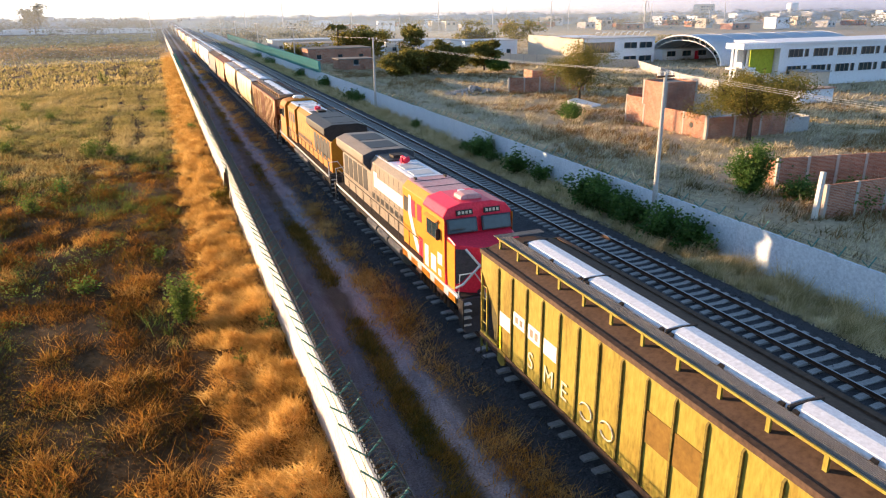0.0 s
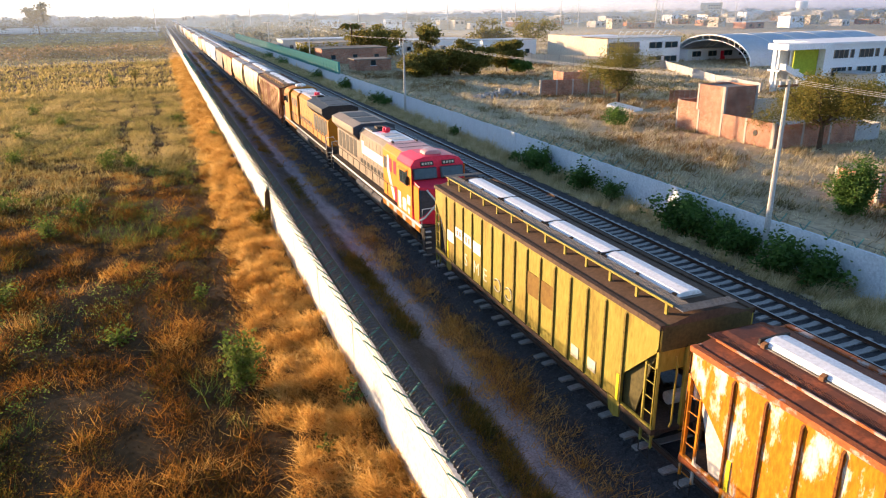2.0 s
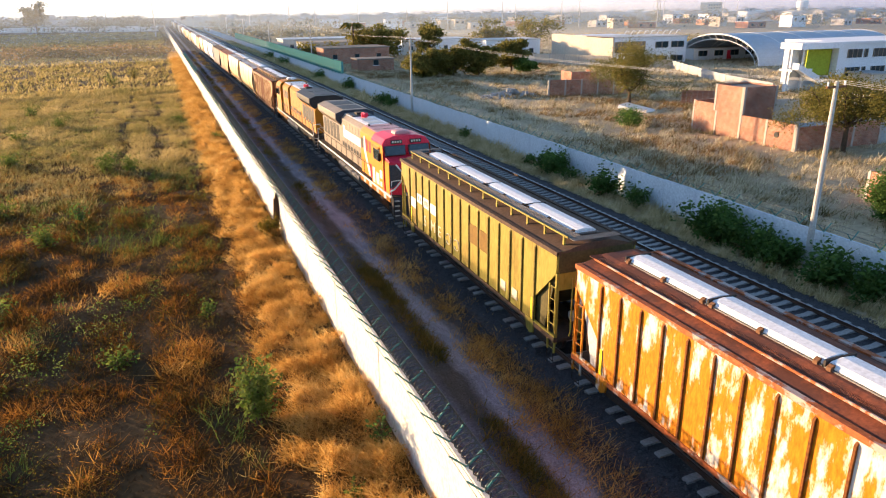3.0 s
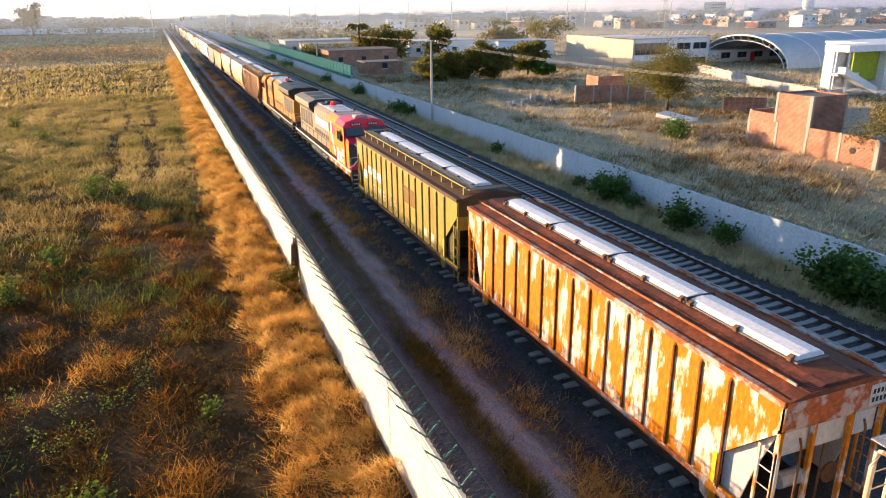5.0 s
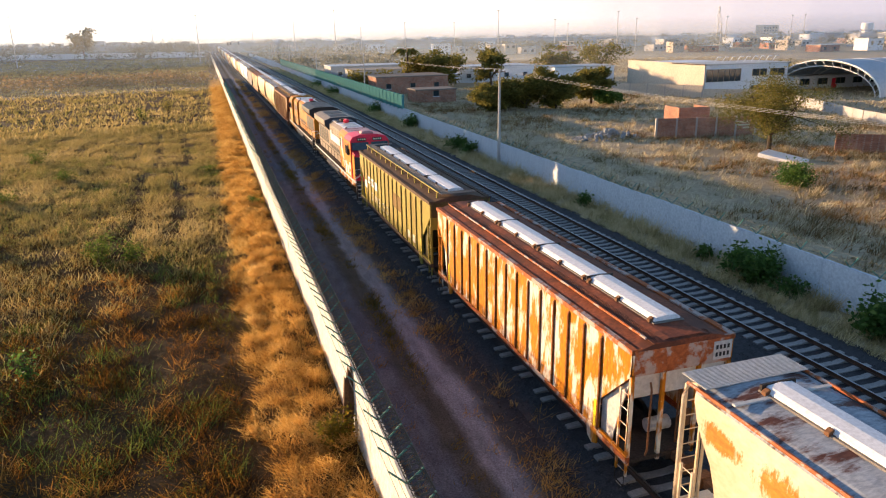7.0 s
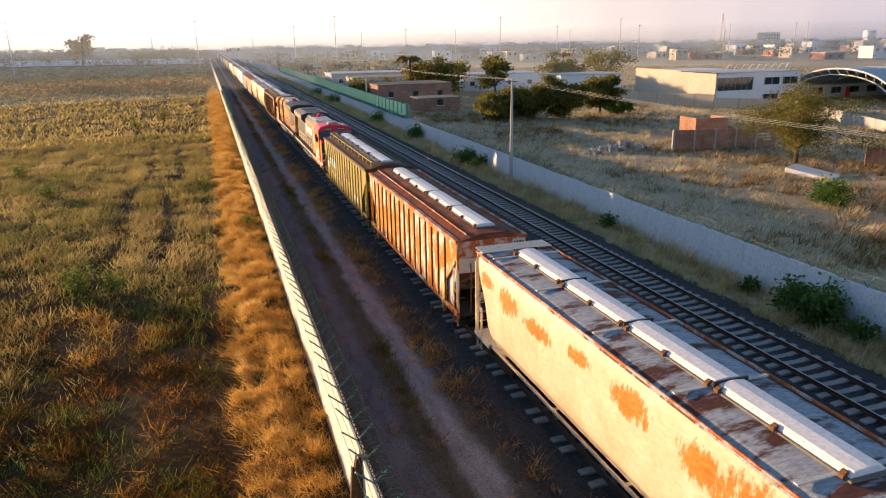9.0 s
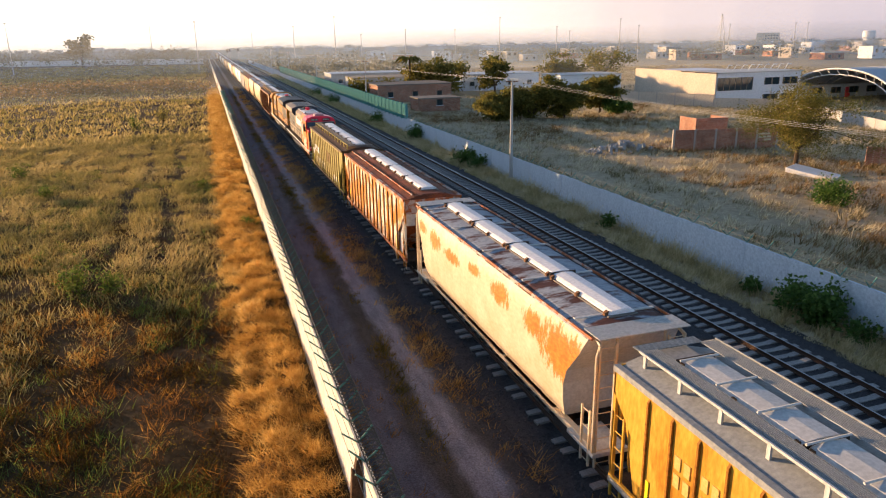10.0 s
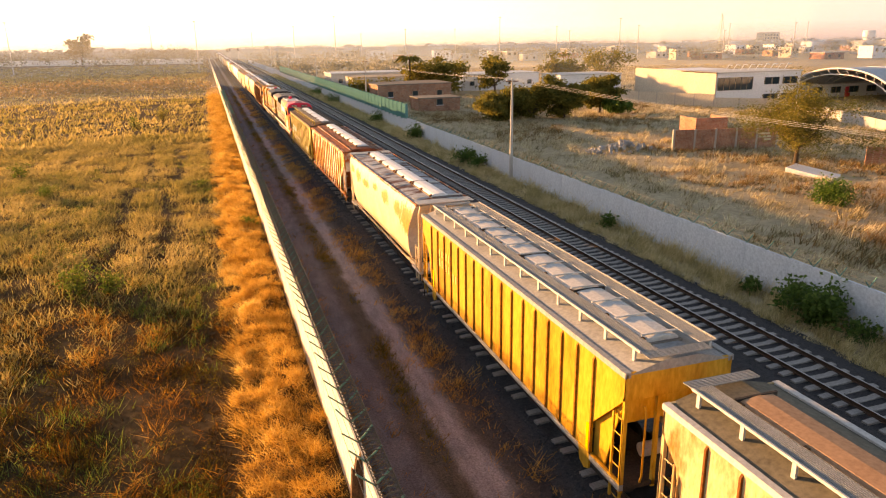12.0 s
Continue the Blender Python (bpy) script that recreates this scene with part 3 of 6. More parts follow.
def truck_frame_mesh(wb):
    s = Shape()
    h = wb / 2
    for x in (-1.02, 1.02):
        s.prism([(-h - 0.22, 0.5), (-h - 0.22, 0.3), (-h + 0.2, 0.32), (-0.35, 0.14), (0.35, 0.14), (h - 0.2, 0.32), (h + 0.22, 0.3), (h + 0.22, 0.5),
                 (h - 0.25, 0.56), (0.45, 0.72), (-0.45, 0.72), (-h + 0.25, 0.56)], "x", x - 0.09, x + 0.09)
        for y in (-0.2, -0.07, 0.07, 0.2):
            s.tube([(x, y, 0.2), (x, y, 0.6)], 0.055, 6)
    s.box(-1.05, 1.05, -0.2, 0.2, 0.42, 0.74)
    return s.mesh("truck_frame")


MESH = {"wheelset": wheelset_mesh(), "truck": truck_frame_mesh(1.75), "loco_truck": truck_frame_mesh(3.8)}


def add_truck(car, y, axles=(-0.88, 0.88), frame_mesh="truck"):
    tr = part("truck", MESH[frame_mesh], "dark_steel", car, at=pose(0, y, 0))
    for a in axles:
        part("wheelset", MESH["wheelset"], "dark_steel", tr, at=pose(0, a, 0.46))


def ladder(car, mat, x, y, z0, z1, w, along="y", n=None):
    s = Shape()
    n = n or int((z1 - z0) / 0.36)
    a, b = ((x, y - w / 2), (x, y + w / 2)) if along == "y" else ((x - w / 2, y), (x + w / 2, y))
    for p in (a, b):
        s.box(p[0] - 0.03, p[0] + 0.03, p[1] - 0.03, p[1] + 0.03, z0, z1)
    for i in range(n):
        z = z0 + 0.12 + i * (z1 - z0 - 0.2) / max(1, n - 1)
        s.tube([(*a, z), (*b, z)], 0.016, 4)
    part("ladder", s, mat, car)


def grating(x0, x1, y0, y1, z, along="y"):
    """A running board of pressed steel: one sheet with fine ridges."""
    lo, hi = (x0, x1) if along == "y" else (y0, y1)
    n = max(3, int((hi - lo) / 0.05))
    prof = [(lo, z - 0.03)]
    for i in range(n):
        a = lo + (hi - lo) * i / n
        w = (hi - lo) / n
        prof += [(a, z), (a + w * 0.5, z), (a + w * 0.5, z - 0.022), (a + w * 0.98, z - 0.022)]
    prof += [(hi, z), (hi, z - 0.03)]
    return Shape().prism(prof, "y" if along == "y" else "x", y0 if along == "y" else x0, y1 if along == "y" else x1)


def couplers(car, L):
    for e in (-1, 1):
        y = e * L / 2
        s = Shape().box(-0.12, 0.12, min(y, y + e * 0.55), max(y, y + e * 0.55), 0.72, 0.96)
        s.box(-0.2, 0.2, min(y + e * 0.4, y + e * 0.7), max(y + e * 0.4, y + e * 0.7), 0.68, 1.0)
        part("coupler", s, "rust_steel", car)


LATCH = Shape().prism([(-0.11, -0.02), (-0.11, 0.07), (-0.02, 0.12), (0.02, 0.12), (0.02, -0.02)], "y", -0.06, 0.06).mesh("latch")


def hatch_row(car, mat, y0, y1, n, x, w, z, round_end=False):
    step = (y1 - y0) / n
    for i in range(n):
        a, b = y0 + i * step + 0.05, y0 + (i + 1) * step - 0.06
        prof = [(x - w / 2, z), (x - w / 2, z + 0.06), (x - w / 2 + 0.1, z + 0.13), (x, z + 0.16), (x + w / 2 - 0.1, z + 0.13), (x + w / 2, z + 0.06), (x + w / 2, z)]
        h = part("hatch_cover", Shape().prism(prof, "y", a, b), mat, car, bevel=0.02)
        part("hatch_frame", Shape().box(x - w / 2 - 0.06, x + w / 2 + 0.06, a - 0.08, b + 0.08, z - 0.06, z + 0.012), "walkway", h)
        part("hatch_strap", Shape().box(x - w / 2 - 0.05, x + w / 2 + 0.05, b + 0.01, b + 0.07, z, z + 0.15), "dark_steel", h)
        for y in (a + 0.12, (a + b) / 2, b - 0.12):
            part("latch", LATCH, "rust_steel", h, at=pose(x - w / 2, y, z))


def under_gear(car, L, mat, bottom=1.05, hoppers=3):
    s = Shape().box(-0.3, 0.3, -L / 2, L / 2, 0.72, 1.0)
    part("centre_sill", s, "dark_steel", car)
    span = L - 5.2
    for i in range(hoppers):
        c = -span / 2 + span * (i + 0.5) / hoppers
        q = span / hoppers / 2 - 0.08
        v = [(-1.35, c - q, bottom), (1.35, c - q, bottom), (1.35, c + q, bottom), (-1.35, c + q, bottom),
             (-0.6, c - 0.45, 0.32), (0.6, c - 0.45, 0.32), (0.6, c + 0.45, 0.32), (-0.6, c + 0.45, 0.32)]
        part("discharge_hopper", Shape().add(v, [(0, 1, 5, 4), (1, 2, 6, 5), (2, 3, 7, 6), (3, 0, 4, 7), (4, 5, 6, 7), (0, 3, 2, 1)]), mat, car)
    add_truck(car, -(L / 2 - 1.95))
    add_truck(car, L / 2 - 1.95)
    couplers(car, L)


def ribbed_hopper(label, L, paint, roof, eave, hatch, ribs, board="walkway", rail="grey_roof", top=4.18, hatches=4, hatch_w=0.84, raised=True, rib_mat=None, detail=True, group="freight cars of the train"):
    car = thing("hopper_car", label, "freight car", group=group)
    h, W = L / 2, 1.55
    out = [(-h, top), (-h, 3.5), (-h + 1.5, 2.05), (-h + 1.5, 1.05), (h - 1.5, 1.05), (h - 1.5, 2.05), (h, 3.5), (h, top)]
    for sx in (-1, 1):
        side = part("side_sheet", Shape().prism(out, "x", sx * W, sx * (W - 0.05)), paint, car)
        if detail:
            rb = Shape().prism([(0, 1.05), (0.06, 1.1), (0.06, top - 0.24), (0, top - 0.16)], "y", -0.03, 0.03)
            rm = Shape()
            rm.v, rm.f = [(sx * p[0], p[1], p[2]) for p in rb.v], rb.f
            me = rm.mesh("rib")
            me.materials.append(M[rib_mat or paint])
            for i in range(ribs):
                y = -h + 1.5 + (L - 3.0) * i / (ribs - 1)
                part("rib", me, None, side, at=pose(sx * W, y, 0))
        part("top_chord", Shape().box(min(sx * (W - 0.12), sx * (W + 0.05)), max(sx * (W - 0.12), sx * (W + 0.05)), -h, h, top - 0.1, top + 0.05), eave, car)
        part("side_sill", Shape().box(min(sx * (W - 0.1), sx * (W + 0.03)), max(sx * (W - 0.1), sx * (W + 0.03)), -h, h, 0.88, 1.05), eave, car)
    rf = Shape().prism([(-W + 0.05, top - 0.02), (-0.5, top + 0.24), (0.5, top + 0.24), (W - 0.05, top - 0.02)], "y", -h, h)
    part("roof", rf, roof, car)
    for e in (-1, 1):
        y0 = e * (h - 0.005)
        s = Shape().box(-W, W, min(y0, y0 - e * 0.06), max(y0, y0 - e * 0.06), 3.45, top + 0.04)
        s.prism([(y0, 3.5), (y0 - e * 2.7, 1.05), (y0 - e * 2.8, 1.05), (y0 - e * 0.1, 3.5)], "x", -W + 0.06, W - 0.06)
        part("end_sheet", s, eave if eave == "orange_eave" else "olive_end_shade" if paint == "olive_paint" else paint, car)
        if detail:
            for x in (-W + 0.05, -0.55, 0.55, W - 0.05):
                part("end_post", Shape().box(x - 0.05, x + 0.05, min(y0, y0 - e * 0.1), max(y0, y0 - e * 0.1), 0.8, 3.5), paint, car)
            part("end_platform", Shape().box(-W, W, min(y0, y0 - e * 1.4), max(y0, y0 - e * 1.4), 0.86, 0.98), "dark_steel", car)
            for sx in (-1, 1):
                ladder(car, paint, sx * (W - 0.03), y0 - e * 0.27, 0.45, 2.95, 0.46)
                part("shear_plate", Shape().prism([(y0 - e * 0.2, 3.28), (y0 - e * 1.52, 2.0), (y0 - e * 1.52, 1.0), (y0 - e * 0.95, 1.0), (y0 - e * 0.62, 2.2)], "x", sx * (W - 0.16), sx * (W - 0.12)), "hatch_grey" if eave == "orange_eave" else "olive_end_shade" if paint == "olive_paint" else paint, car)
                part("end_brace", Shape().box(sx * (W - 0.02) - 0.035, sx * (W - 0.02) + 0.035, min(y0, y0 - e * 1.6), max(y0, y0 - e * 1.6), 0.98, 1.12), paint, car)
                part("side_step", Shape().tube([(sx * W, y0 - e * 0.5, 0.46), (sx * W, y0 - e * 0.5, 0.12), (sx * W, y0 - e * 0.06, 0.12), (sx * W, y0 - e * 0.06, 0.46)], 0.022, 5), "dark_steel", car)
                part("jacking_plate", Shape().prism([(y0 - e * 1.5, 1.1), (y0 - e * 1.5, 0.6), (y0 - e * 1.75, 0.5), (y0 - e * 2.0, 0.62), (y0 - e * 2.1, 1.1)], "x", sx * (W - 0.02), sx * (W + 0.035)), paint, car)
                part("reflector", Shape().box(min(sx * (W + 0.012), sx * (W + 0.03)), max(sx * (W + 0.012), sx * (W + 0.03)), y0 - e * 1.66 - 0.06, y0 - e * 1.66 + 0.06, 1.1, 1.95), "marker_yellow", car, "yellow reflective stripe")
            part("end_bulkhead", Shape().box(-W + 0.1, W - 0.1, min(y0 - e * 0.14, y0 - e * 0.2), max(y0 - e * 0.14, y0 - e * 0.2), 2.75, 3.46), "hatch_grey" if eave == "orange_eave" else paint, car)
            part("brake_wheel", Shape().tube([(0.5, y0 - e * 0.3, 1.75), (0.5, y0 - e * 0.24, 1.75)], 0.27, 14), "rust_steel", car)
            part("air_cylinder", Shape().tube([(-0.35, y0 - e * 0.9, 1.3), (0.35, y0 - e * 0.9, 1.3)], 0.2, 12), "hatch_grey", car)
            for x in (-0.95, 0.95):
                part("grab_iron", Shape().tube([(x, y0 - e * 0.02, 1.0), (x, y0 + e * 0.05, 1.2), (x, y0 + e * 0.05, 3.0), (x, y0 - e * 0.02, 3.2)], 0.03, 5), "rust_steel" if eave == "orange_eave" else paint, car)
            part("brake_rod", Shape().tube([(0.2, y0 - e * 0.3, 1.0), (0.2, y0 - e * 0.3, 3.3)], 0.03, 6), "rust_steel", car)
    z = top + 0.26
    hatch_row(car, hatch, -h + 0.9, h - 0.9, hatches, 0.1, hatch_w, z)
    if detail:
        zb = top + (0.42 if raised else 0.2)
        for x0, x1 in ((-1.02, -0.52), (0.74, 1.2)) if roof == "grey_roof" else ((-1.02, -0.52),):
            b = part("running_board", grating(x0, x1, -h + 0.25, h - 0.25, zb), board, car)
            part("edge_bar", Shape().box(x0 - 0.04 if x0 < 0 else x1, x0 if x0 < 0 else x1 + 0.04, -h + 0.25, h - 0.25, zb - 0.03, zb + 0.03), rail if x0 < 0 else roof, b)
            n = 13 if raised else 0
            bx = x0 - 0.02 if x0 < 0 else x1 + 0.02
            me = Shape().box(-0.03, 0.03, -0.05, 0.05, top - 0.05, zb).mesh("bracket")
            me.materials.append(M[rail])
            for i in range(n):
                part("bracket", me, None, b, at=pose(bx, -h + 0.5 + (L - 1.0) * i / (n - 1), 0))
        for e in (-1, 1):
            y = e * (h - 0.25)
            part("end_running_board", grating(-1.02, 0.8, min(y, y + e * 0.35), max(y, y + e * 0.35), zb, "x"), board, car)
    under_gear(car, L, paint)
    return car


def smooth_hopper(label, L, paint, roof, hatch, detail=True, group="freight cars of the train"):
    """A rounded-side hopper car whose sheets curve in at both ends."""
    car = thing("hopper_car", label, "freight car", group=group)
    h = L / 2
    lev = [(0.95, 1.12, 2.3), (1.15, 1.3, 1.9), (1.5, 1.45, 1.72), (1.9, 1.54, 1.66), (2.4, 1.58, 1.6), (2.9, 1.59, 1.42), (3.3, 1.58, 1.1), (3.7, 1.55, 0.8), (4.05, 1.5, 0.62), (4.2, 1.44, 0.56)]
    for sx in (-1, 1):
        s = Shape()
        v = []
        for z, x, inset in lev:
            v += [(sx * x, -h + inset, z), (sx * x, h - inset, z)]
        s.add(v, [(2 * i, 2 * i + 1, 2 * i + 3, 2 * i + 2) for i in range(len(lev) - 1)])
        o = part("side_sheet", s, paint, car)
        for p in o.data.polygons:
            p.use_smooth = True
        part("side_sill", Shape().box(min(sx * 1.1, sx * 1.3), max(sx * 1.1, sx * 1.3), -h + 0.5, h - 0.5, 0.82, 1.0), paint, car)
        part("roof_rail", Shape().tube([(sx * 1.46, -h + 0.3, 4.34), (sx * 1.46, h - 0.3, 4.34)], 0.045, 6), "orange_eave" if detail else paint, car)
    arc = [(1.44 * math.cos(a), 4.2 + 0.22 * math.sin(a) ** 0.6) for a in np.linspace(0, math.pi, 11)]
    part("roof", Shape().prism(arc, "y", -h + 0.55, h - 0.55), roof, car)
    for e in (-1, 1):
        s = Shape()
        v = []
        for z, x, inset in lev:
            v += [(-x, e * (h - inset - 0.02), z), (x, e * (h - inset - 0.02), z)]
        s.add(v, [(2 * i, 2 * i + 1, 2 * i + 3, 2 * i + 2) for i in range(len(lev) - 1)])
        part("end_sheet", s, "hatch_grey" if detail else paint, car)
        if detail:
            y = e * h
            for sx in (-1, 1):
                part("corner_post", Shape().tube([(sx * 1.4, y - e * 0.12, 0.9), (sx * 1.4, y - e * 0.12, 3.9), (sx * 1.3, y - e * 0.14, 4.2), (sx * 1.25, y - e * 0.6, 4.36)], 0.05, 6), paint, car)
                part("end_strut", Shape().tube([(sx * 0.75, y - e * 0.15, 0.95), (sx * 0.75, y - e * 0.2, 4.3)], 0.045, 6), paint, car)
                ladder(car, paint, sx * 1.42, y - e * 0.5, 0.45, 2.2, 0.42)
                ladder(car, paint, sx * 1.08, y - e * 0.1, 0.5, 4.2, 0.5, "x")
            part("end_running_board", grating(-1.42, 1.42, min(y, y - e * 0.85), max(y, y - e * 0.85), 4.45, "x"), "hatch_grey", car)
            part("end_platform", Shape().box(-1.45, 1.45, min(y, y - e * 1.5), max(y, y - e * 1.5), 0.86, 0.98), "hatch_grey", car)
            part("brake_wheel", Shape().tube([(0.5, y - e * 0.2, 2.0), (0.5, y - e * 0.14, 2.0)], 0.28, 14), "rust_steel", car)
    hatch_row(car, hatch, -h + 1.3, h - 1.3, 4, 0.1, 0.84, 4.45)
    if detail:
        for k in range(5):
            y = -h + 1.6 + k * (L - 3.2) / 4
            part("roof_strap", Shape().box(-1.3, 1.3, y - 0.05, y + 0.05, 4.4, 4.44), "hatch_grey", car)
    under_gear(car, L, paint, 1.0)
    return car


# ---- diesel locomotives, nose towards -y in their own space ----
def tri_bar(car, name, mat, pts, r=0.022, label=""):
    return part(name, Shape().tube(pts, r, 6), mat, car, label)


def locomotive(label, side, cab_front, roof, hood, sill, rails, dark, bars, extra=True):
    car = thing("locomotive", label, "locomotive", group="locomotives of the train")
    # frame, deck, tank and trucks
    part("underframe", Shape().box(-1.42, 1.42, -10.3, 10.3, 1.0, 1.5), "dark_steel", car)
    for sx in (-1, 1):
        part("side_sill", Shape().box(min(sx * 1.42, sx * 1.52), max(sx * 1.42, sx * 1.52), -10.2, 10.2, 1.4, 1.52), sill, car, "painted side sill stripe")
        part("walkway", Shape().box(min(sx * 1.0, sx * 1.5), max(sx * 1.0, sx * 1.5), -6.2, 10.0, 1.5, 1.56), "dark_steel", car)
        part("skirt", Shape().box(min(sx * 1.43, sx * 1.49), max(sx * 1.43, sx * 1.49), -9.9, -3.3, 1.08, 1.4), side, car, "painted skirt below the walkway")
        if bars == "white":
            for y0 in (-9.2, -7.6, -6.0, -4.6):
                part("white_mark", Shape().box(min(sx * 1.49, sx * 1.502), max(sx * 1.49, sx * 1.502), y0, y0 + 0.5, 1.12, 1.38), "white_paint", car)
        for k in range(9):
            part("truck_spring", Shape().tube([(sx * 1.16, -8.4 + 0.42 * k, 0.3), (sx * 1.16, -8.4 + 0.42 * k, 0.66)], 0.07, 6), "rust_steel", car)
        for y0, y1 in ((-3.0, -1.1), (-0.9, 0.9), (1.1, 2.9)):
            part("air_reservoir", Shape().tube([(sx * 1.32, y0, 1.0), (sx * 1.32, y1, 1.0)], 0.24, 12), "walkway", car)
        for y0 in (-8.0, -5.4, 5.4, 8.0):
            part("brake_cylinder", Shape().tube([(sx * 1.3, y0 - 0.35, 0.86), (sx * 1.3, y0 + 0.35, 0.86)], 0.13, 8), "rust_steel", car)
        for e in (-1, 1):
            for k in range(4):
                part("step", Shape().box(min(sx * 1.12, sx * 1.5), max(sx * 1.12, sx * 1.5), e * 10.55 - 0.16, e * 10.55 + 0.16, 0.42 + 0.29 * k, 0.46 + 0.29 * k), rails, car)
            part("step_side", Shape().box(sx * 1.5 - 0.025, sx * 1.5 + 0.025, e * 10.55 - 0.22, e * 10.55 + 0.22, 0.35, 1.5), "dark_steel", car)
    part("fuel_tank", Shape().prism([(-1.4, 1.0), (-1.45, 0.7), (-1.2, 0.32), (1.2, 0.32), (1.45, 0.7), (1.4, 1.0)], "y", -3.1, 2.9), "loco_grey", car, bevel=0.05)
    for y in (-6.7, 6.7):
        add_truck(car, y, (-1.9, 0, 1.9), "loco_truck")
    for e in (-1, 1):
        part("pilot", Shape().prism([(e * 10.35, 1.45), (e * 10.35, 0.25), (e * 10.75, 0.16), (e * 10.5, 0.7), (e * 10.5, 1.45)], "x", -1.4, 1.4), dark, car)
    couplers(car, 20.8)
    # nose with a sloped top and broad chamfered front corners
    plan = [(-1.42, -8.6), (-1.42, -9.75), (-0.55, -10.25), (0.55, -10.25), (1.42, -9.75), (1.42, -8.6)]
    s = Shape()
    n = len(plan)
    v = [(x, y, 1.5) for x, y in plan] + [(x * 0.98, y * 0.995, 3.38 + 0.26 * (y + 10.25) / 1.65) for x, y in plan]
    s.add(v, [(i, (i + 1) % n, n + (i + 1) % n, n + i) for i in range(n)] + [tuple(range(n))[::-1], tuple(range(n, 2 * n))])
    nose = part("nose", s, cab_front, car, bevel=0.04)
    for sx in (-1, 1):
        part("nose_side_panel", Shape().box(min(sx * 1.42, sx * 1.432), max(sx * 1.42, sx * 1.432), -9.73, -8.75, 1.56, 3.4), side, nose)
        cm = Matrix.Translation((sx * 0.985, -10.0, 0)) @ pose(0, 0, 0, 0, 0, sx * 29.9)
        part("nose_corner_panel", Shape().prism([(-0.48, 1.85), (-0.25, 1.95), (0.42, 2.7), (-0.1, 3.3), (-0.48, 3.3)] if sx < 0 else [(0.48, 1.85), (0.25, 1.95), (-0.42, 2.7), (0.1, 3.3), (0.48, 3.3)], "y", -0.03, 0.0), dark, nose, "dark grey painted nose panel", cm)
        for p, q in (((-0.48, 1.7), (-0.2, 1.85)), ((-0.2, 1.85), (0.48, 2.68)), ((0.48, 2.68), (-0.08, 3.34))):
            part("white_stripe", Shape().tube([(-sx * p[0], -0.045, p[1]), (-sx * q[0], -0.045, q[1])], 0.05, 4), "white_paint", nose, at=cm)
    for x in (-0.62, 0.62):
        lamp = part("ditch_light", Shape().tube([(x, -10.3, 1.62), (x, -10.5, 1.62)], 0.1, 10), "black_paint", car)
        part("lens", Shape().tube([(x, -10.5, 1.62), (x, -10.515, 1.62)], 0.08, 10), "hatch_white", lamp)
    # cab
    prof = [(-1.5, 1.5), (-1.5, 4.32), (-1.28, 4.62), (-0.7, 4.76), (0.7, 4.76), (1.28, 4.62), (1.5, 4.32), (1.5, 1.5)]
    s = Shape()
    n = len(prof)
    v = [(x, -8.95 + max(0, z - 3.5) * 0.28, z) for x, z in prof] + [(x, -6.3, z) for x, z in prof]
    s.add(v, [(i, (i + 1) % n, n + (i + 1) % n, n + i) for i in range(n)] + [tuple(range(n)), tuple(range(n, 2 * n))])
    cab = part("cab", s, cab_front, car, bevel=0.05)
    for sx in (-1, 1):
        part("cab_side_panel", Shape().box(min(sx * 1.5, sx * 1.512), max(sx * 1.5, sx * 1.512), -8.85, -6.32, 1.56, 4.25), side, cab)
        w = part("side_window", Shape().box(min(sx * 1.505, sx * 1.55), max(sx * 1.505, sx * 1.55), -8.2, -6.9, 3.2, 3.95), "black_paint", cab)
        for y0, y1 in ((-8.14, -7.6), (-7.5, -6.96)):
            part("pane", Shape().box(min(sx * 1.54, sx * 1.558), max(sx * 1.54, sx * 1.558), y0, y1, 3.27, 3.88), "glass_dark", w)
        part("window_awning", Shape().prism([(sx * 1.5, 4.05), (sx * 1.68, 3.98), (sx * 1.68, 4.01), (sx * 1.5, 4.1)], "y", -8.25, -6.85), side, cab)
        part("mirror", Shape().box(sx * 1.6 - 0.1, sx * 1.6 + 0.1, -8.4, -8.36, 3.3, 3.75), "black_paint", cab)
        # windscreen, number board and brow lamps
        x0, x1 = (0.1, 1.4)
        m = pose(0, -9.0, 3.6, -15.6)
        fr = part("windscreen", Shape().box(min(sx * x0, sx * x1), max(sx * x0, sx * x1), -0.04, 0.06, 0.06, 0.66), "loco_dark", cab, at=m, bevel=0.03)
        part("pane", Shape().box(min(sx * (x0 + 0.07), sx * (x1 - 0.07)), max(sx * (x0 + 0.07), sx * (x1 - 0.07)), -0.055, -0.04, 0.12, 0.6), "glass_dark", fr)
        nb = part("number_board", Shape().box(min(sx * 0.25, sx * 0.95), max(sx * 0.25, sx * 0.95), -0.02, 0.06, 0.76, 0.98), "black_paint", cab, at=m)
        for k in range(4):
            xx = sx * (0.36 + 0.16 * k)
            part("number_bar", Shape().box(xx - 0.05, xx + 0.05, -0.03, -0.02, 0.81, 0.93), "chalk", nb)
    part("roof_unit", Shape().prism([(-0.5, 4.74), (-0.46, 4.9), (-0.25, 4.97), (0.25, 4.97), (0.46, 4.9), (0.5, 4.74)], "y", -8.1, -7.3), roof, cab, "pale roof air unit", bevel=0.06)
    part("antenna_dome", Shape().tube([(0.0, -7.0, 4.74), (0.0, -7.0, 4.9)], 0.16, 10), "hatch_white", cab)
    # cabinets behind the cab, engine hood, radiator with flared wings
    def hood_block(name, y0, y1, w, top, mat, cham=0.3):
        pr = [(-w, 1.56), (-w, top - cham), (-w + cham, top), (w - cham, top), (w, top - cham), (w, 1.56)]
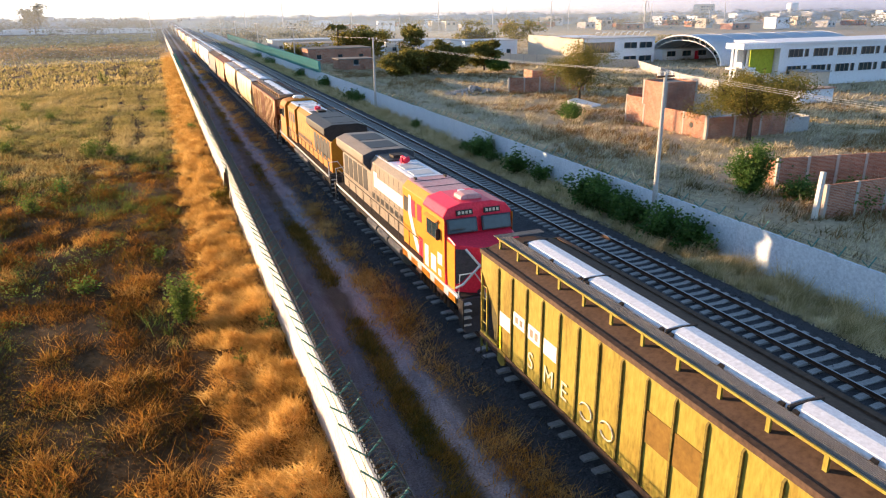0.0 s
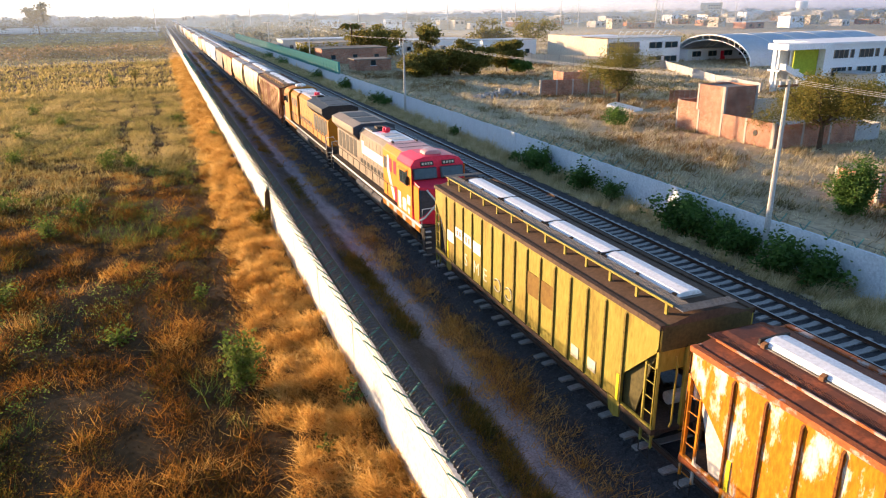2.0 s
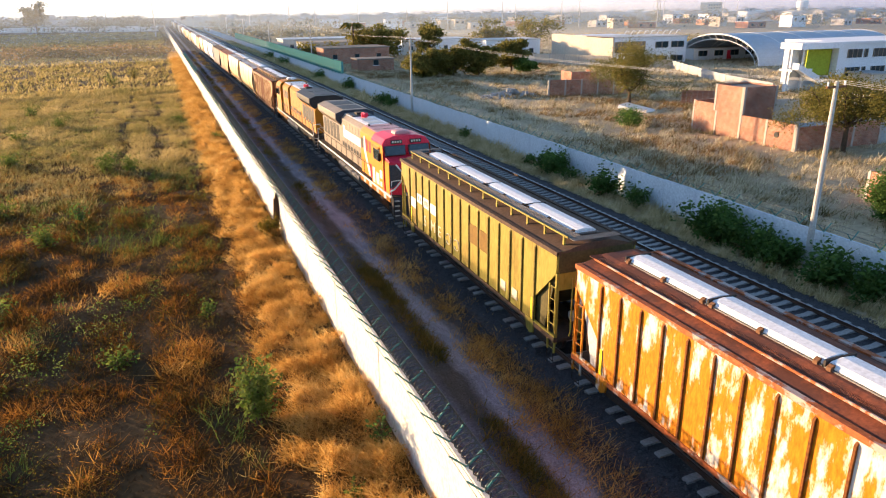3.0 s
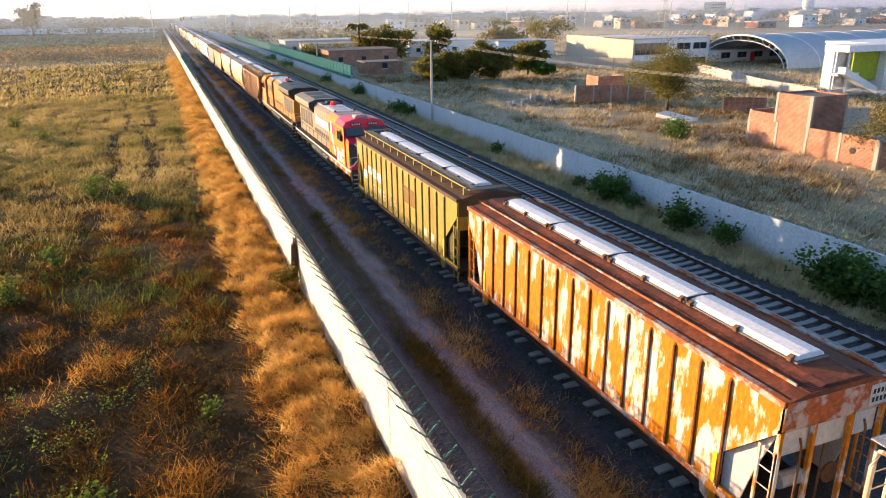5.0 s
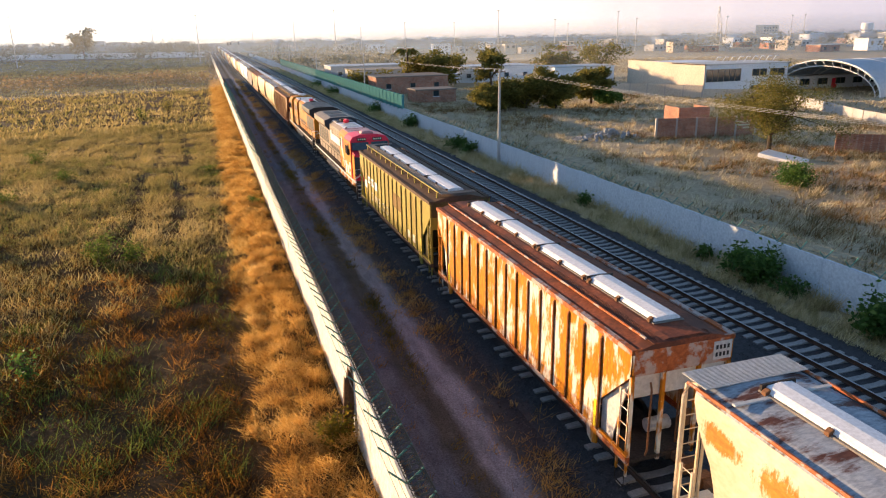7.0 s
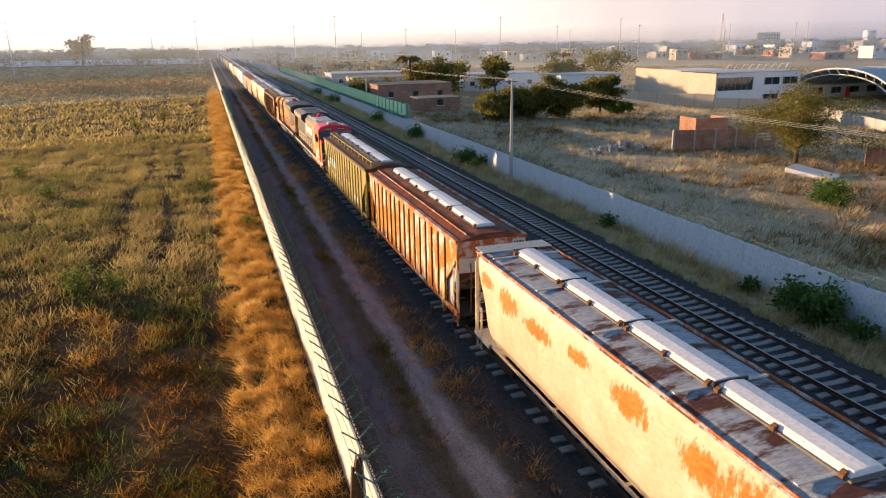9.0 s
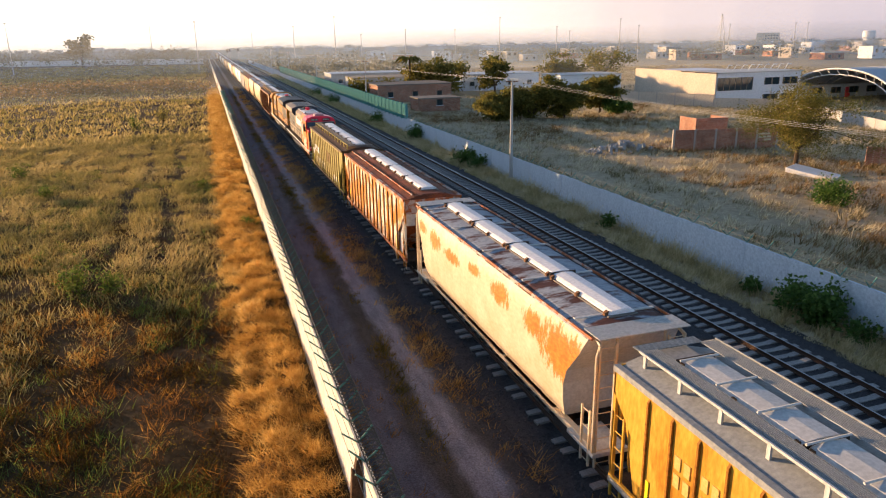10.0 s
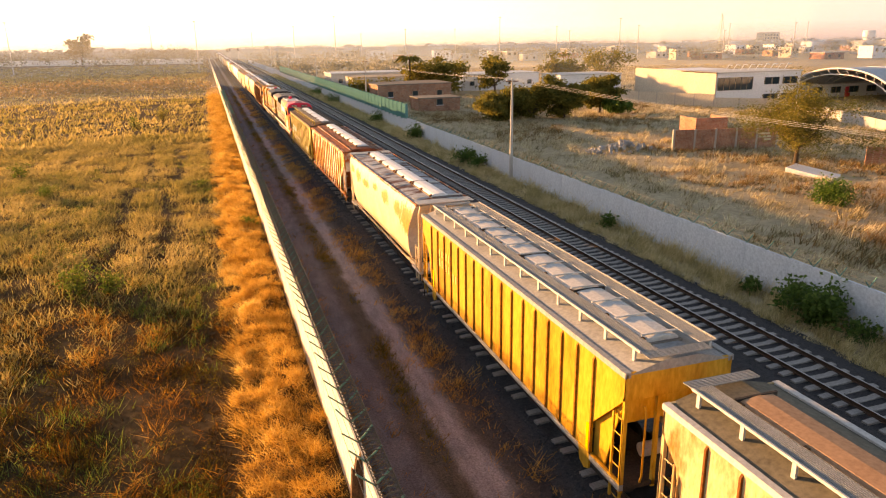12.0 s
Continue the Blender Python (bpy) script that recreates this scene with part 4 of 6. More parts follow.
        return part(name, Shape().prism(pr, "y", y0, y1), mat, car, bevel=0.03)
    cabnt = hood_block("electrical_cabinet", -6.3, -2.9, 1.28, 4.58, side)
    eng = hood_block("engine_hood", -2.9, 3.2, 1.1, 4.58, hood)
    part("cabinet_roof", Shape().prism([(-1.02, 4.585), (-0.9, 4.62), (0.9, 4.62), (1.02, 4.585)], "y", -6.28, -2.95), roof, cabnt)
    part("hood_roof", Shape().prism([(-0.84, 4.585), (-0.7, 4.62), (0.7, 4.62), (0.84, 4.585)], "y", -2.85, 3.1), "hatch_white", eng)
    for y in (-2.0, -0.6):
        part("roof_hatch", Shape().box(-0.55, 0.55, y - 0.5, y + 0.5, 4.6, 4.645), "hatch_grey", eng, bevel=0.015)
    for y in (-4.9, -3.7):
        part("roof_seam", Shape().box(-0.95, 0.95, y - 0.02, y + 0.02, 4.618, 4.632), "dark_steel", cabnt)
    for x in (-0.75, 0.75):
        part("lifting_eye", Shape().box(x - 0.05, x + 0.05, -3.4, -3.2, 4.6, 4.72), "dark_steel", cabnt)
    part("exhaust_panel", Shape().box(-0.75, 0.75, 1.0, 2.9, 4.6, 4.68), "black_paint", eng)
    part("exhaust_outlet", Shape().box(-0.3, 0.3, 1.5, 2.2, 4.6, 4.82), "dark_steel", eng)
    part("horn", Shape().tube([(-0.25, 0.4, 4.78), (0.2, 0.4, 4.8)], 0.15, 8).tube([(-0.05, 0.1, 4.84), (-0.05, 0.75, 4.84)], 0.12, 8).box(-0.1, 0.1, 0.3, 0.5, 4.55, 4.75), "loco_red", eng, "red roof horn cluster")
    rad = hood_block("radiator_body", 3.2, 9.7, 1.1, 3.9, hood)
    pr = [(-1.1, 3.7), (-1.5, 4.15), (-1.5, 4.6), (-0.9, 4.82), (0.9, 4.82), (1.5, 4.6), (1.5, 4.15), (1.1, 3.7)]
    wing = part("radiator_wing", Shape().prism(pr, "y", 3.3, 9.6), hood if extra else dark, car, bevel=0.03)
    part("fan_grille", Shape().box(-0.8, 0.8, 4.0, 6.0, 4.815, 4.835), "black_paint", wing)
    part("fan_grille", Shape().box(-0.8, 0.8, 6.6, 8.8, 4.815, 4.835), "black_paint", wing)
    part("wing_end", Shape().prism([(x * 0.97, z) for x, z in pr], "y", 3.27, 3.3), dark, wing)
    for sx in (-1, 1):
        for k in range(5):
            y = 4.0 + k * 1.1
            part("grille", Shape().box(min(sx * 1.1, sx * 1.115), max(sx * 1.1, sx * 1.115), y, y + 0.85, 2.4, 3.6), "black_paint", rad)
        for k in range(7):
            y = -2.6 + k * 0.82
            part("door_louvre", Shape().box(min(sx * 1.125, sx * 1.135), max(sx * 1.125, sx * 1.135), y + 0.12, y + 0.64, 2.3, 2.62), "black_paint", eng)
            part("upper_seam", Shape().box(min(sx * 1.1, sx * 1.108), max(sx * 1.1, sx * 1.108), y - 0.04, y - 0.015, 1.7, 4.2), "black_paint", eng)
            part("hood_door", Shape().box(min(sx * 1.1, sx * 1.125), max(sx * 1.1, sx * 1.125), y, y + 0.76, 1.75, 2.75), hood, eng)
        part("louvre", Shape().box(min(sx * 1.28, sx * 1.3), max(sx * 1.28, sx * 1.3), -3.9, -3.1, 3.2, 3.9), "black_paint", cabnt)
        for y0 in (-5.6, -4.75):
            part("cabinet_window", Shape().box(min(sx * 1.306, sx * 1.316), max(sx * 1.306, sx * 1.316), y0, y0 + 0.55, 3.2, 3.95), "loco_red" if bars == "white" else "black_paint", cabnt)
        part("access_panel", Shape().box(min(sx * 1.306, sx * 1.322), max(sx * 1.306, sx * 1.322), -6.1, -5.2, 1.62, 2.5), "loco_red" if bars == "white" else "rust_steel", cabnt)
        part("cabinet_door", Shape().box(min(sx * 1.28, sx * 1.305), max(sx * 1.28, sx * 1.305), -5.9, -4.4, 1.8, 3.9), side, cabnt)
        if bars == "white":
            # the maker's white lettering is kept as plain bars of its size
            for k in range(8):
                y, w, z0, z1 = -2.65 + 0.66 * k, 0.67, 3.05, 3.75 if k == 7 else 3.5
                part("lettering_bar", Shape().box(min(sx * 1.1, sx * 1.128), max(sx * 1.1, sx * 1.128), y, y + w - 0.08, z0 - 0.05, z1 + 0.1), "white_paint", eng, "plain white painted bar")
            rib = [(-4.2, 4.1), (-3.9, 4.1), (-3.8, 3.2), (-4.2, 2.6), (-4.9, 1.7), (-5.5, 1.6), (-4.6, 2.7), (-4.25, 3.3)]
            part("white_ribbon", Shape().prism(rib, "x", sx * 1.306, sx * 1.318), "white_paint", cabnt, "white painted swoosh")
            for y, w, z0, z1 in ((-8.6, 0.5, 2.2, 2.7), (-7.9, 0.6, 1.7, 2.4), (-7.0, 0.45, 1.65, 2.6), (-8.5, 0.35, 1.7, 2.0)):
                part("white_mark", Shape().box(min(sx * 1.512, sx * 1.524), max(sx * 1.512, sx * 1.524), y, y + w, z0, z1), "white_paint", cab)
        else:
            for k in range(4):
                y = 4.3 + k * 1.15
                part("lettering_bar", Shape().box(min(sx * 1.115, sx * 1.128), max(sx * 1.115, sx * 1.128), y, y + 0.7, 2.2, 3.4), "black_paint", rad, "plain dark painted bar")
    # hand rails
    for sx in (-1, 1):
        x = sx * 1.47
        ys = [-5.9 + 1.6 * k for k in range(11)]
        for y in ys:
            tri_bar(car, "rail_post", "dark_steel", [(x, y, 1.5), (x, y, 2.5)], 0.02)
        tri_bar(car, "hand_rail", "dark_steel", [(x, -6.0, 2.5), (x, 10.2, 2.5), (x, 10.45, 2.2), (x, 10.5, 1.3)], 0.024)
        for e in (-1, 1):
            tri_bar(car, "end_rail", "white_paint", [(x, e * 10.2, 1.5), (x, e * 10.35, 2.45), (sx * 0.9, e * 10.45, 2.5), (sx * 0.5, e * 10.45, 1.9), (sx * 0.42, e * 10.5, 1.3)], 0.03)
    return car


loco_red = locomotive("red and grey diesel locomotive with white markings", "loco_orange", "loco_red", "loco_roof", "loco_grey", "white_paint", "white_paint", "loco_dark", "white")
loco_amber = locomotive("amber diesel locomotive with dark roof and radiators", "loco_yellow", "loco_yellow", "hatch_white", "loco_yellow", "hatch_grey", "hatch_grey", "black_paint", "dark", extra=False)


TRAIN = []


def roll(car, y, turn=0):
    TRAIN.append((car, y, turn))
    car.matrix_basis = pose(NEAR_X, y, 0, 0, 0, turn)
    return car


car_olive = roll(ribbed_hopper("olive yellow ribbed hopper car with white roof hatches", 16.8, "olive_paint", "olive_roof", "olive_roof", "hatch_white", 15, rail="olive_paint", rib_mat="rib_olive"), 16.7)
car_orange = roll(ribbed_hopper("orange hopper car with peeling white and rust patches", 16.4, "orange_paint", "orange_roof", "orange_eave", "hatch_white", 15, raised=False, board="orange_roof", rail="orange_eave", rib_mat="rib_rust_shade"), -1.05)
car_cream = roll(smooth_hopper("cream rounded hopper car with rust blotches", 17.4, "cream_blotched", "white_roof", "hatch_white"), -19.7)
car_yellow = roll(ribbed_hopper("amber yellow ribbed hopper car with pale grey roof", 17.4, "yellow_paint", "grey_roof", "grey_roof", "hatch_grey", 17, rail="hatch_grey", board="grating_grey", hatch_w=1.0, rib_mat="rib_amber"), -38.1)
car_last = roll(ribbed_hopper("faded cream ribbed hopper car with rusty eaves", 17.2, "cream_paint", "last_roof", "hatch_grey", "hatch_tan", 15, board="grating_grey", hatch_w=1.0, rail="hatch_grey", rib_mat="rib_rust_shade"), -56.9)
roll(loco_red, 37.55)
roll(loco_amber, 60.3, 180)
car_brown = roll(ribbed_hopper("brown ribbed hopper car with streaked sides", 17.0, "brown_paint", "olive_roof", "orange_roof", "hatch_white", 16, rail="brown_paint", rib_mat="rib_rust_shade"), 80.75)


def paint_marks():
    """Lettering, patches and panels on the sides of the nearest cars."""
    W = 1.55

    def plate(car, name, y0, y1, z0, z1, mat, label, x=-W - 0.012, t=0.012):
        return part(name, Shape().box(x - t, x + t, y0, y1, z0, z1), mat, car, label)

    h = 16.8 / 2
    rib = [-h + 1.5 + (16.8 - 3) * i / 14 for i in range(15)]
    for k, (z0, z1) in ((10, (2.35, 2.85)), (11, (2.4, 2.9)), (12, (2.45, 2.9)), (13, (2.0, 2.5))):
        p = plate(car_olive, "white_panel", rib[k] + 0.12, rib[k + 1] - 0.12, z0, z1, "white_paint", "white stencil panel")
        for j in range(2):
            yy = rib[k] + 0.25 + j * 0.3
            if k in (11, 12):
                part("stencil_bar", Shape().box(-W - 0.03, -W - 0.024, yy, yy + 0.18, z0 + 0.12, z1 - 0.12), "loco_grey", p)
    for k in (4, 5):
        plate(car_olive, "touch_up_patch", rib[k] + 0.05, rib[k + 1] - 0.05, 2.35, 3.2, "patch_brown", "brown touch-up paint patch")
    for k in (1, 2):
        q = plate(car_olive, "test_panel", rib[k] + 0.35, rib[k + 1] - 0.2, 1.35, 1.75, "chalk", "small pale stencil panel")
    # chalked letters along the lower side
    for k, ch in ((11, "S"), (10, "M"), (9, "E")):
        cu = bpy.data.curves.new("letter", "FONT")
        cu.body, cu.size, cu.extrude, cu.offset = ch, 0.8, 0.004, 0.0
        tmp = new("letter_tmp", cu)
        me = bpy.data.meshes.new_from_object(tmp)
        bpy.data.objects.remove(tmp)
        me.materials.append(M["chalk"])
        part("chalk_letter", me, None, car_olive, "hand-painted pale letter", pose(-W - 0.03, rib[k] + 0.82, 1.45, 90, 0, -90))
    for k in (8, 7):
        s = Shape()
        c = rib[k] + 0.45
        s.tube([(-W - 0.03, c + 0.3 * math.cos(a), 1.7 + 0.25 * math.sin(a)) for a in np.linspace(0.4, 5.8, 12)], 0.028, 4)
        part("chalk_scrawl", s, "chalk", car_olive, "hand-painted pale scrawl")
    # stencilled marks on the amber car become plain bars
    h = 17.4 / 2
    rib = [-h + 1.5 + (17.4 - 3) * i / 16 for i in range(17)]
    for k, z, n in ((14, 2.9, 2), (13, 2.95, 2), (14, 2.45, 2), (13, 2.45, 2), (12, 2.3, 2)):
        for j in range(n):
            y = rib[k] + 0.2 + j * 0.33
            plate(car_yellow, "stencil_bar", y, y + 0.2, z, z + 0.33, "stencil_faded", "faded stencil bar")
    # end panel of the orange car with its dark marks
    y = -16.4 / 2 - 0.012
    p = part("end_panel", Shape().box(0.92, 1.5, y - 0.01, y, 3.55, 4.08), "hatch_grey", car_orange, "pale grey stencil panel")
    for r in range(2):
        for j in range(4):
            part("stencil_bar", Shape().box(0.99 + 0.12 * j, 1.06 + 0.12 * j, y - 0.016, y - 0.01, 3.85 - 0.21 * r, 3.97 - 0.21 * r), "black_paint", p)

    for k in range(13):
        y = -7.6 + k * 1.27
        part("hatch_bar", Shape().tube([(-0.46, y, 4.62), (0.66, y, 4.62)], 0.03, 5), "hatch_grey", car_yellow)


paint_marks()

# the cars ahead, towards the horizon
FAR_PROTOS = [
    smooth_hopper("golden cream rounded hopper car, dusty", 17.6, "cream_paint", "white_roof", "hatch_white", detail=False),
    ribbed_hopper("rust brown hopper car with white hatches", 17.6, "brown_paint", "orange_roof", "orange_roof", "hatch_white", 16, detail=False),
    ribbed_hopper("dark grey hopper car with dusty roof", 17.6, "loco_dark", "olive_roof", "olive_roof", "hatch_grey", 16, detail=False),
    smooth_hopper("white rounded hopper car with grey roof", 17.6, "hatch_white", "grey_roof", "hatch_white", detail=False),
    ribbed_hopper("patchy orange and white hopper car", 17.6, "orange_paint", "orange_roof", "orange_eave", "hatch_white", 16, detail=False),
]
order = [0, 0, 1, 2, 3, 3, 0, 1, 3, 0, 2, 0, 4, 0, 3, 1, 0, 3, 0, 2, 1, 0, 0, 3, 4, 0, 2, 3, 0, 1, 0, 3, 0, 2, 0, 1, 3, 0, 4, 0, 3, 0]
used = set()
yy = 98.9
for k in order:
    proto = FAR_PROTOS[k]
    car = proto if k not in used else copy_thing(proto, pose(0, 0, 0))
    used.add(k)
    roll(car, yy)
    yy += 18.5


# ---- grass and plants ----
rng = np.random.default_rng(7)


def hills(x, y):
    """Slow unevenness of the sward, the same everywhere it is asked for."""
    return np.sin(x * 0.61 + 1.7 * np.sin(y * 0.23)) * np.sin(y * 0.47 + 1.3 * np.sin(x * 0.31))


def ground_at(x):
    xp, zp = zip(*GROUND)
    return np.interp(x, xp, zp)


def grass(name, label, mat, x, y, height, blades, spread, width, lean=0.35, sway=(0.25, -0.2), rise=None):
    """Tufts of single-triangle blades at the places x, y: one mesh."""
    n = len(x)
    z = ground_at(x) - 0.06
    if rise is not None:
        z = z + rise
    h = np.repeat(height, blades) * rng.uniform(0.55, 1.1, n * blades)
    bx = np.repeat(x, blades) + rng.normal(0, spread, n * blades)
    by = np.repeat(y, blades) + rng.normal(0, spread, n * blades)
    bz = np.repeat(z, blades)
    a = rng.uniform(0, 2 * np.pi, n * blades)
    w = width * rng.uniform(0.6, 1.4, n * blades)
    dx, dy = np.cos(a) * w / 2, np.sin(a) * w / 2
    tx = bx + (rng.normal(0, lean, n * blades) + sway[0]) * h
    ty = by + (rng.normal(0, lean, n * blades) + sway[1]) * h
    v = np.empty((n * blades, 3, 3))
    v[:, 0] = np.stack([bx - dx, by - dy, bz], 1)
    v[:, 1] = np.stack([bx + dx, by + dy, bz], 1)
    v[:, 2] = np.stack([tx, ty, bz + h], 1)
    me = raw_mesh(name, v.reshape(-1, 3), np.arange(n * blades * 3).reshape(-1, 3))
    me.materials.append(M[mat])
    return tagged(new(name, me), label, "grass", kind="stuff")


def spread_y(n, near, far):
    """Places along the track, denser near the camera's stretch."""
    u = rng.uniform(0, 1, n)
    return near + (far - near) * u ** 1.7


def field(n, x0, x1, y0, y1):
    return x0 + (x1 - x0) * rng.uniform(0, 1, n), spread_y(n, y0, y1)


# the field on the sunny side: matted brown and olive grass with bare furrows
def rough(x, y, fx, fy, seed):
    return np.array([noise.noise(Vector((a * fx, b * fy, seed))) for a, b in zip(x, y)])


x, y = field(84000, -48, -1.3, 13, 150)
patchy = rough(x, y, 0.5, 0.36, 2.0) + 0.8 * rough(x, y, 1.9, 1.5, 9.0)
# wheel furrows; the gap at -2.1 stands in for the golden strip's shadow edge
furrow_shade = sum(np.exp(-((x - c + 0.4 * np.sin(y * 0.2)) / w) ** 2) for c, w in ((-2.1, 0.4), (-5.6, 0.5), (-8.6, 0.5)))
keep = patchy - 1.1 * furrow_shade + rng.normal(0, 0.2, len(x)) > -0.6
tall = np.clip(0.45 + 0.62 * patchy - 0.25 * furrow_shade, 0.12, 1.15)[keep]
x, y = x[keep], y[keep]
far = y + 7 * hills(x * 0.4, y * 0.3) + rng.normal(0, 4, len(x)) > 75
high = tall * rng.uniform(0.75, 1.3, len(x))
near = ~far
gold = near & (rough(x, y, 0.22, 0.16, 14.0) + 0.6 * rough(x, y, 0.9, 0.7, 21.0) + rng.normal(0, 0.1, len(x)) > 0.02 + 0.16 * (x < -9))
brown = near & ~gold
grass("field_grass", "matted brown and rust-coloured field grass", "grass_field", x[brown], y[brown], 0.12 + 0.46 * high[brown], 9, 0.21, 0.034, 0.95, (0.1, -0.1), rise=0.42 * (tall[brown] - 0.4))
grass("field_grass", "rusty golden tufts among the brown field grass", "grass_rust", x[gold], y[gold], 0.14 + 0.5 * high[gold], 9, 0.15, 0.027, 0.9, (0.1, -0.1), rise=0.4 * (tall[gold] - 0.4))
grass("field_grass", "olive grass in the middle of the field, paled for haze", "grass_far_hazed", x[far], y[far], 0.3 + 0.5 * high[far], 7, 0.24, 0.05, 0.6, rise=0.12 * (tall[far] - 0.4))
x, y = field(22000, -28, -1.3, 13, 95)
grass("shade_dark_thatch", "flattened brown grass thatch, darkened for shade between tufts", "thatch", x, y, rng.uniform(0.1, 0.3, len(x)), 6, 0.26, 0.06, 0.9)
x, y = field(14000, -160, -1.5, 140, 520)
grass("field_grass", "distant olive brown field grass", "grass_far_hazed", x, y, rng.uniform(0.4, 1.0, len(x)), 6, 0.8, 0.32, 0.5)
x, y = field(5000, -40, -2, 15, 120)
keep = hills(x * 0.5 + 3, y * 0.4) > 0.35
grass("weed_patch", "green weeds among the dry grass", "leaf_weed", x[keep], y[keep], rng.uniform(0.4, 0.9, keep.sum()), 20, 0.25, 0.03, 0.5)
# the golden strip along the wall, in rolls
x, y = rng.uniform(-1.9, 1.3, 23000), spread_y(23000, 10, 250)
edge = -1.45 + 0.35 * np.sin(y * 1.1) + 0.2 * np.sin(y * 2.7)
keep = x > edge
x, y = x[keep], y[keep]
lumps = np.array([noise.noise(Vector((a * 0.9, b * 0.75, 0.0))) + 0.6 * noise.noise(Vector((a * 2.3, b * 1.9, 5.0))) for a, b in zip(x, y)])
roll_h = 0.74 * lumps + 0.3 * np.sin(np.clip((x + 1.8) / 3.1, 0, 1) * np.pi)
grass("golden_grass", "tall golden dry grass along the wall", "grass_gold", x, y, 0.26 + rng.uniform(0, 0.24, len(x)), 15, 0.13, 0.024, 0.8, (-0.3, -0.3), rise=roll_h)
# weeds on the dirt track: its middle, both edges
y = spread_y(9000, 8, 230)
x = 4.4 + 0.12 * np.sin(y * 0.21) + rng.normal(0, 0.2, len(y))
keep = rng.uniform(0, 1, len(y)) < (0.6 + 0.5 * (np.sin(y * 0.33) + 0.5 * np.sin(y * 0.9))) * np.where(y > 46, 0.22, 1.0)
grass("track_weeds", "low olive weeds on the crown of the dirt track", "grass_crown", x[keep], y[keep], rng.uniform(0.15, 0.38, keep.sum()), 14, 0.13, 0.035, 0.6)
y = spread_y(12000, 8, 260)
x = 6.3 + rng.normal(0, 0.42, len(y))
keep = rng.uniform(0, 1, len(y)) < (0.5 + 0.32 * (np.sin(y * 0.41 + 1) + 0.6 * np.sin(y * 1.3))) * np.where(y > 44, 0.45, 1.0)
grass("track_weeds", "golden brown weeds beside the ballast", "grass_gold", x[keep], y[keep], rng.uniform(0.15, 0.45, keep.sum()), 15, 0.16, 0.024, 0.7)
y = spread_y(7500, 8, 260)
x = 1.75 + np.abs(rng.normal(0, 0.5, len(y)))
grass("track_weeds", "dry weeds at the foot of the wall", "grass_verge", x, y, rng.uniform(0.12, 0.4, len(y)), 12, 0.12, 0.03, 0.6)
# the far verge and the fields beyond the grey wall
y = spread_y(17000, 8, 330)
x = rng.uniform(21.9, 25.0, len(y))
tuft = np.clip(0.65 + 1.1 * np.array([noise.noise(Vector((a * 1.1, b * 0.9, 7.0))) + 0.5 * noise.noise(Vector((a * 3.0, b * 2.4, 1.0))) for a, b in zip(x, y)]), 0.12, 1.5)
grass("verge_grass", "tall pale dry grass beside the grey wall", "grass_pale", x, y, (0.5 + 0.5 * (x - 21.9) / 3) * tuft * rng.uniform(0.7, 1.3, len(y)), 11, 0.1, 0.036, 0.5)
x, y = field(38000, 26, 90, 18, 200)
clump = np.clip(0.8 + 1.3 * np.array([noise.noise(Vector((a * 0.5, b * 0.45, 4.0))) + 0.5 * noise.noise(Vector((a * 1.5, b * 1.3, 6.0))) for a, b in zip(x, y)]), 0.2, 1.8)
keep = hills(x * 0.6, y * 0.45) + rng.normal(0, 0.6, len(x)) > -0.6
grass("dry_meadow_grass", "pale and brown dry meadow grass", "grass_meadow", x[keep], y[keep], rng.uniform(0.3, 0.8, keep.sum()) * clump[keep], 8, 0.2, 0.07, 0.5)
x, y = field(12000, 70, 230, 60, 330)
grass("dry_meadow_grass", "pale dry grass round the school", "grass_meadow", x, y, rng.uniform(0.4, 0.9, len(x)), 5, 0.6, 0.2, 0.5)
x, y = field(10000, 26, 85, 25, 170)
keep = hills(x * 0.35 + 2, y * 0.3) + rng.normal(0, 0.15, len(x)) > 0.28
grass("scrub", "low brown scrub", "grass_verge", x[keep], y[keep], rng.uniform(0.4, 0.9, keep.sum()), 14, 0.3, 0.07, 0.6)
y = spread_y(900, 8, 150)
grass("track_weeds", "sparse weeds between the tracks", "grass_verge", rng.uniform(12.5, 16, 900), y, rng.uniform(0.06, 0.2, 900), 9, 0.1, 0.025, 0.6)


def leaves(points, size, droop=0.0):
    """Small folded leaves (two triangles each) at the points."""
    n = len(points)
    d = rng.normal(0, 1, (n, 3))
    d[:, 2] = d[:, 2] * 0.5 - droop
    d /= np.linalg.norm(d, axis=1, keepdims=True)
    s = np.cross(d, rng.normal(0, 1, (n, 3)))
    s /= np.linalg.norm(s, axis=1, keepdims=True)
    L = size * rng.uniform(0.6, 1.4, (n, 1))
    p = np.asarray(points)
    v = np.stack([p, p + d * L * 0.5 + s * L * 0.3, p + d * L, p + d * L * 0.5 - s * L * 0.3], 1).reshape(-1, 3)
    b = np.arange(n)[:, None] * 4
    t = np.concatenate([b + np.array([[0, 1, 2]]), b + np.array([[0, 2, 3]])])
    return v, t


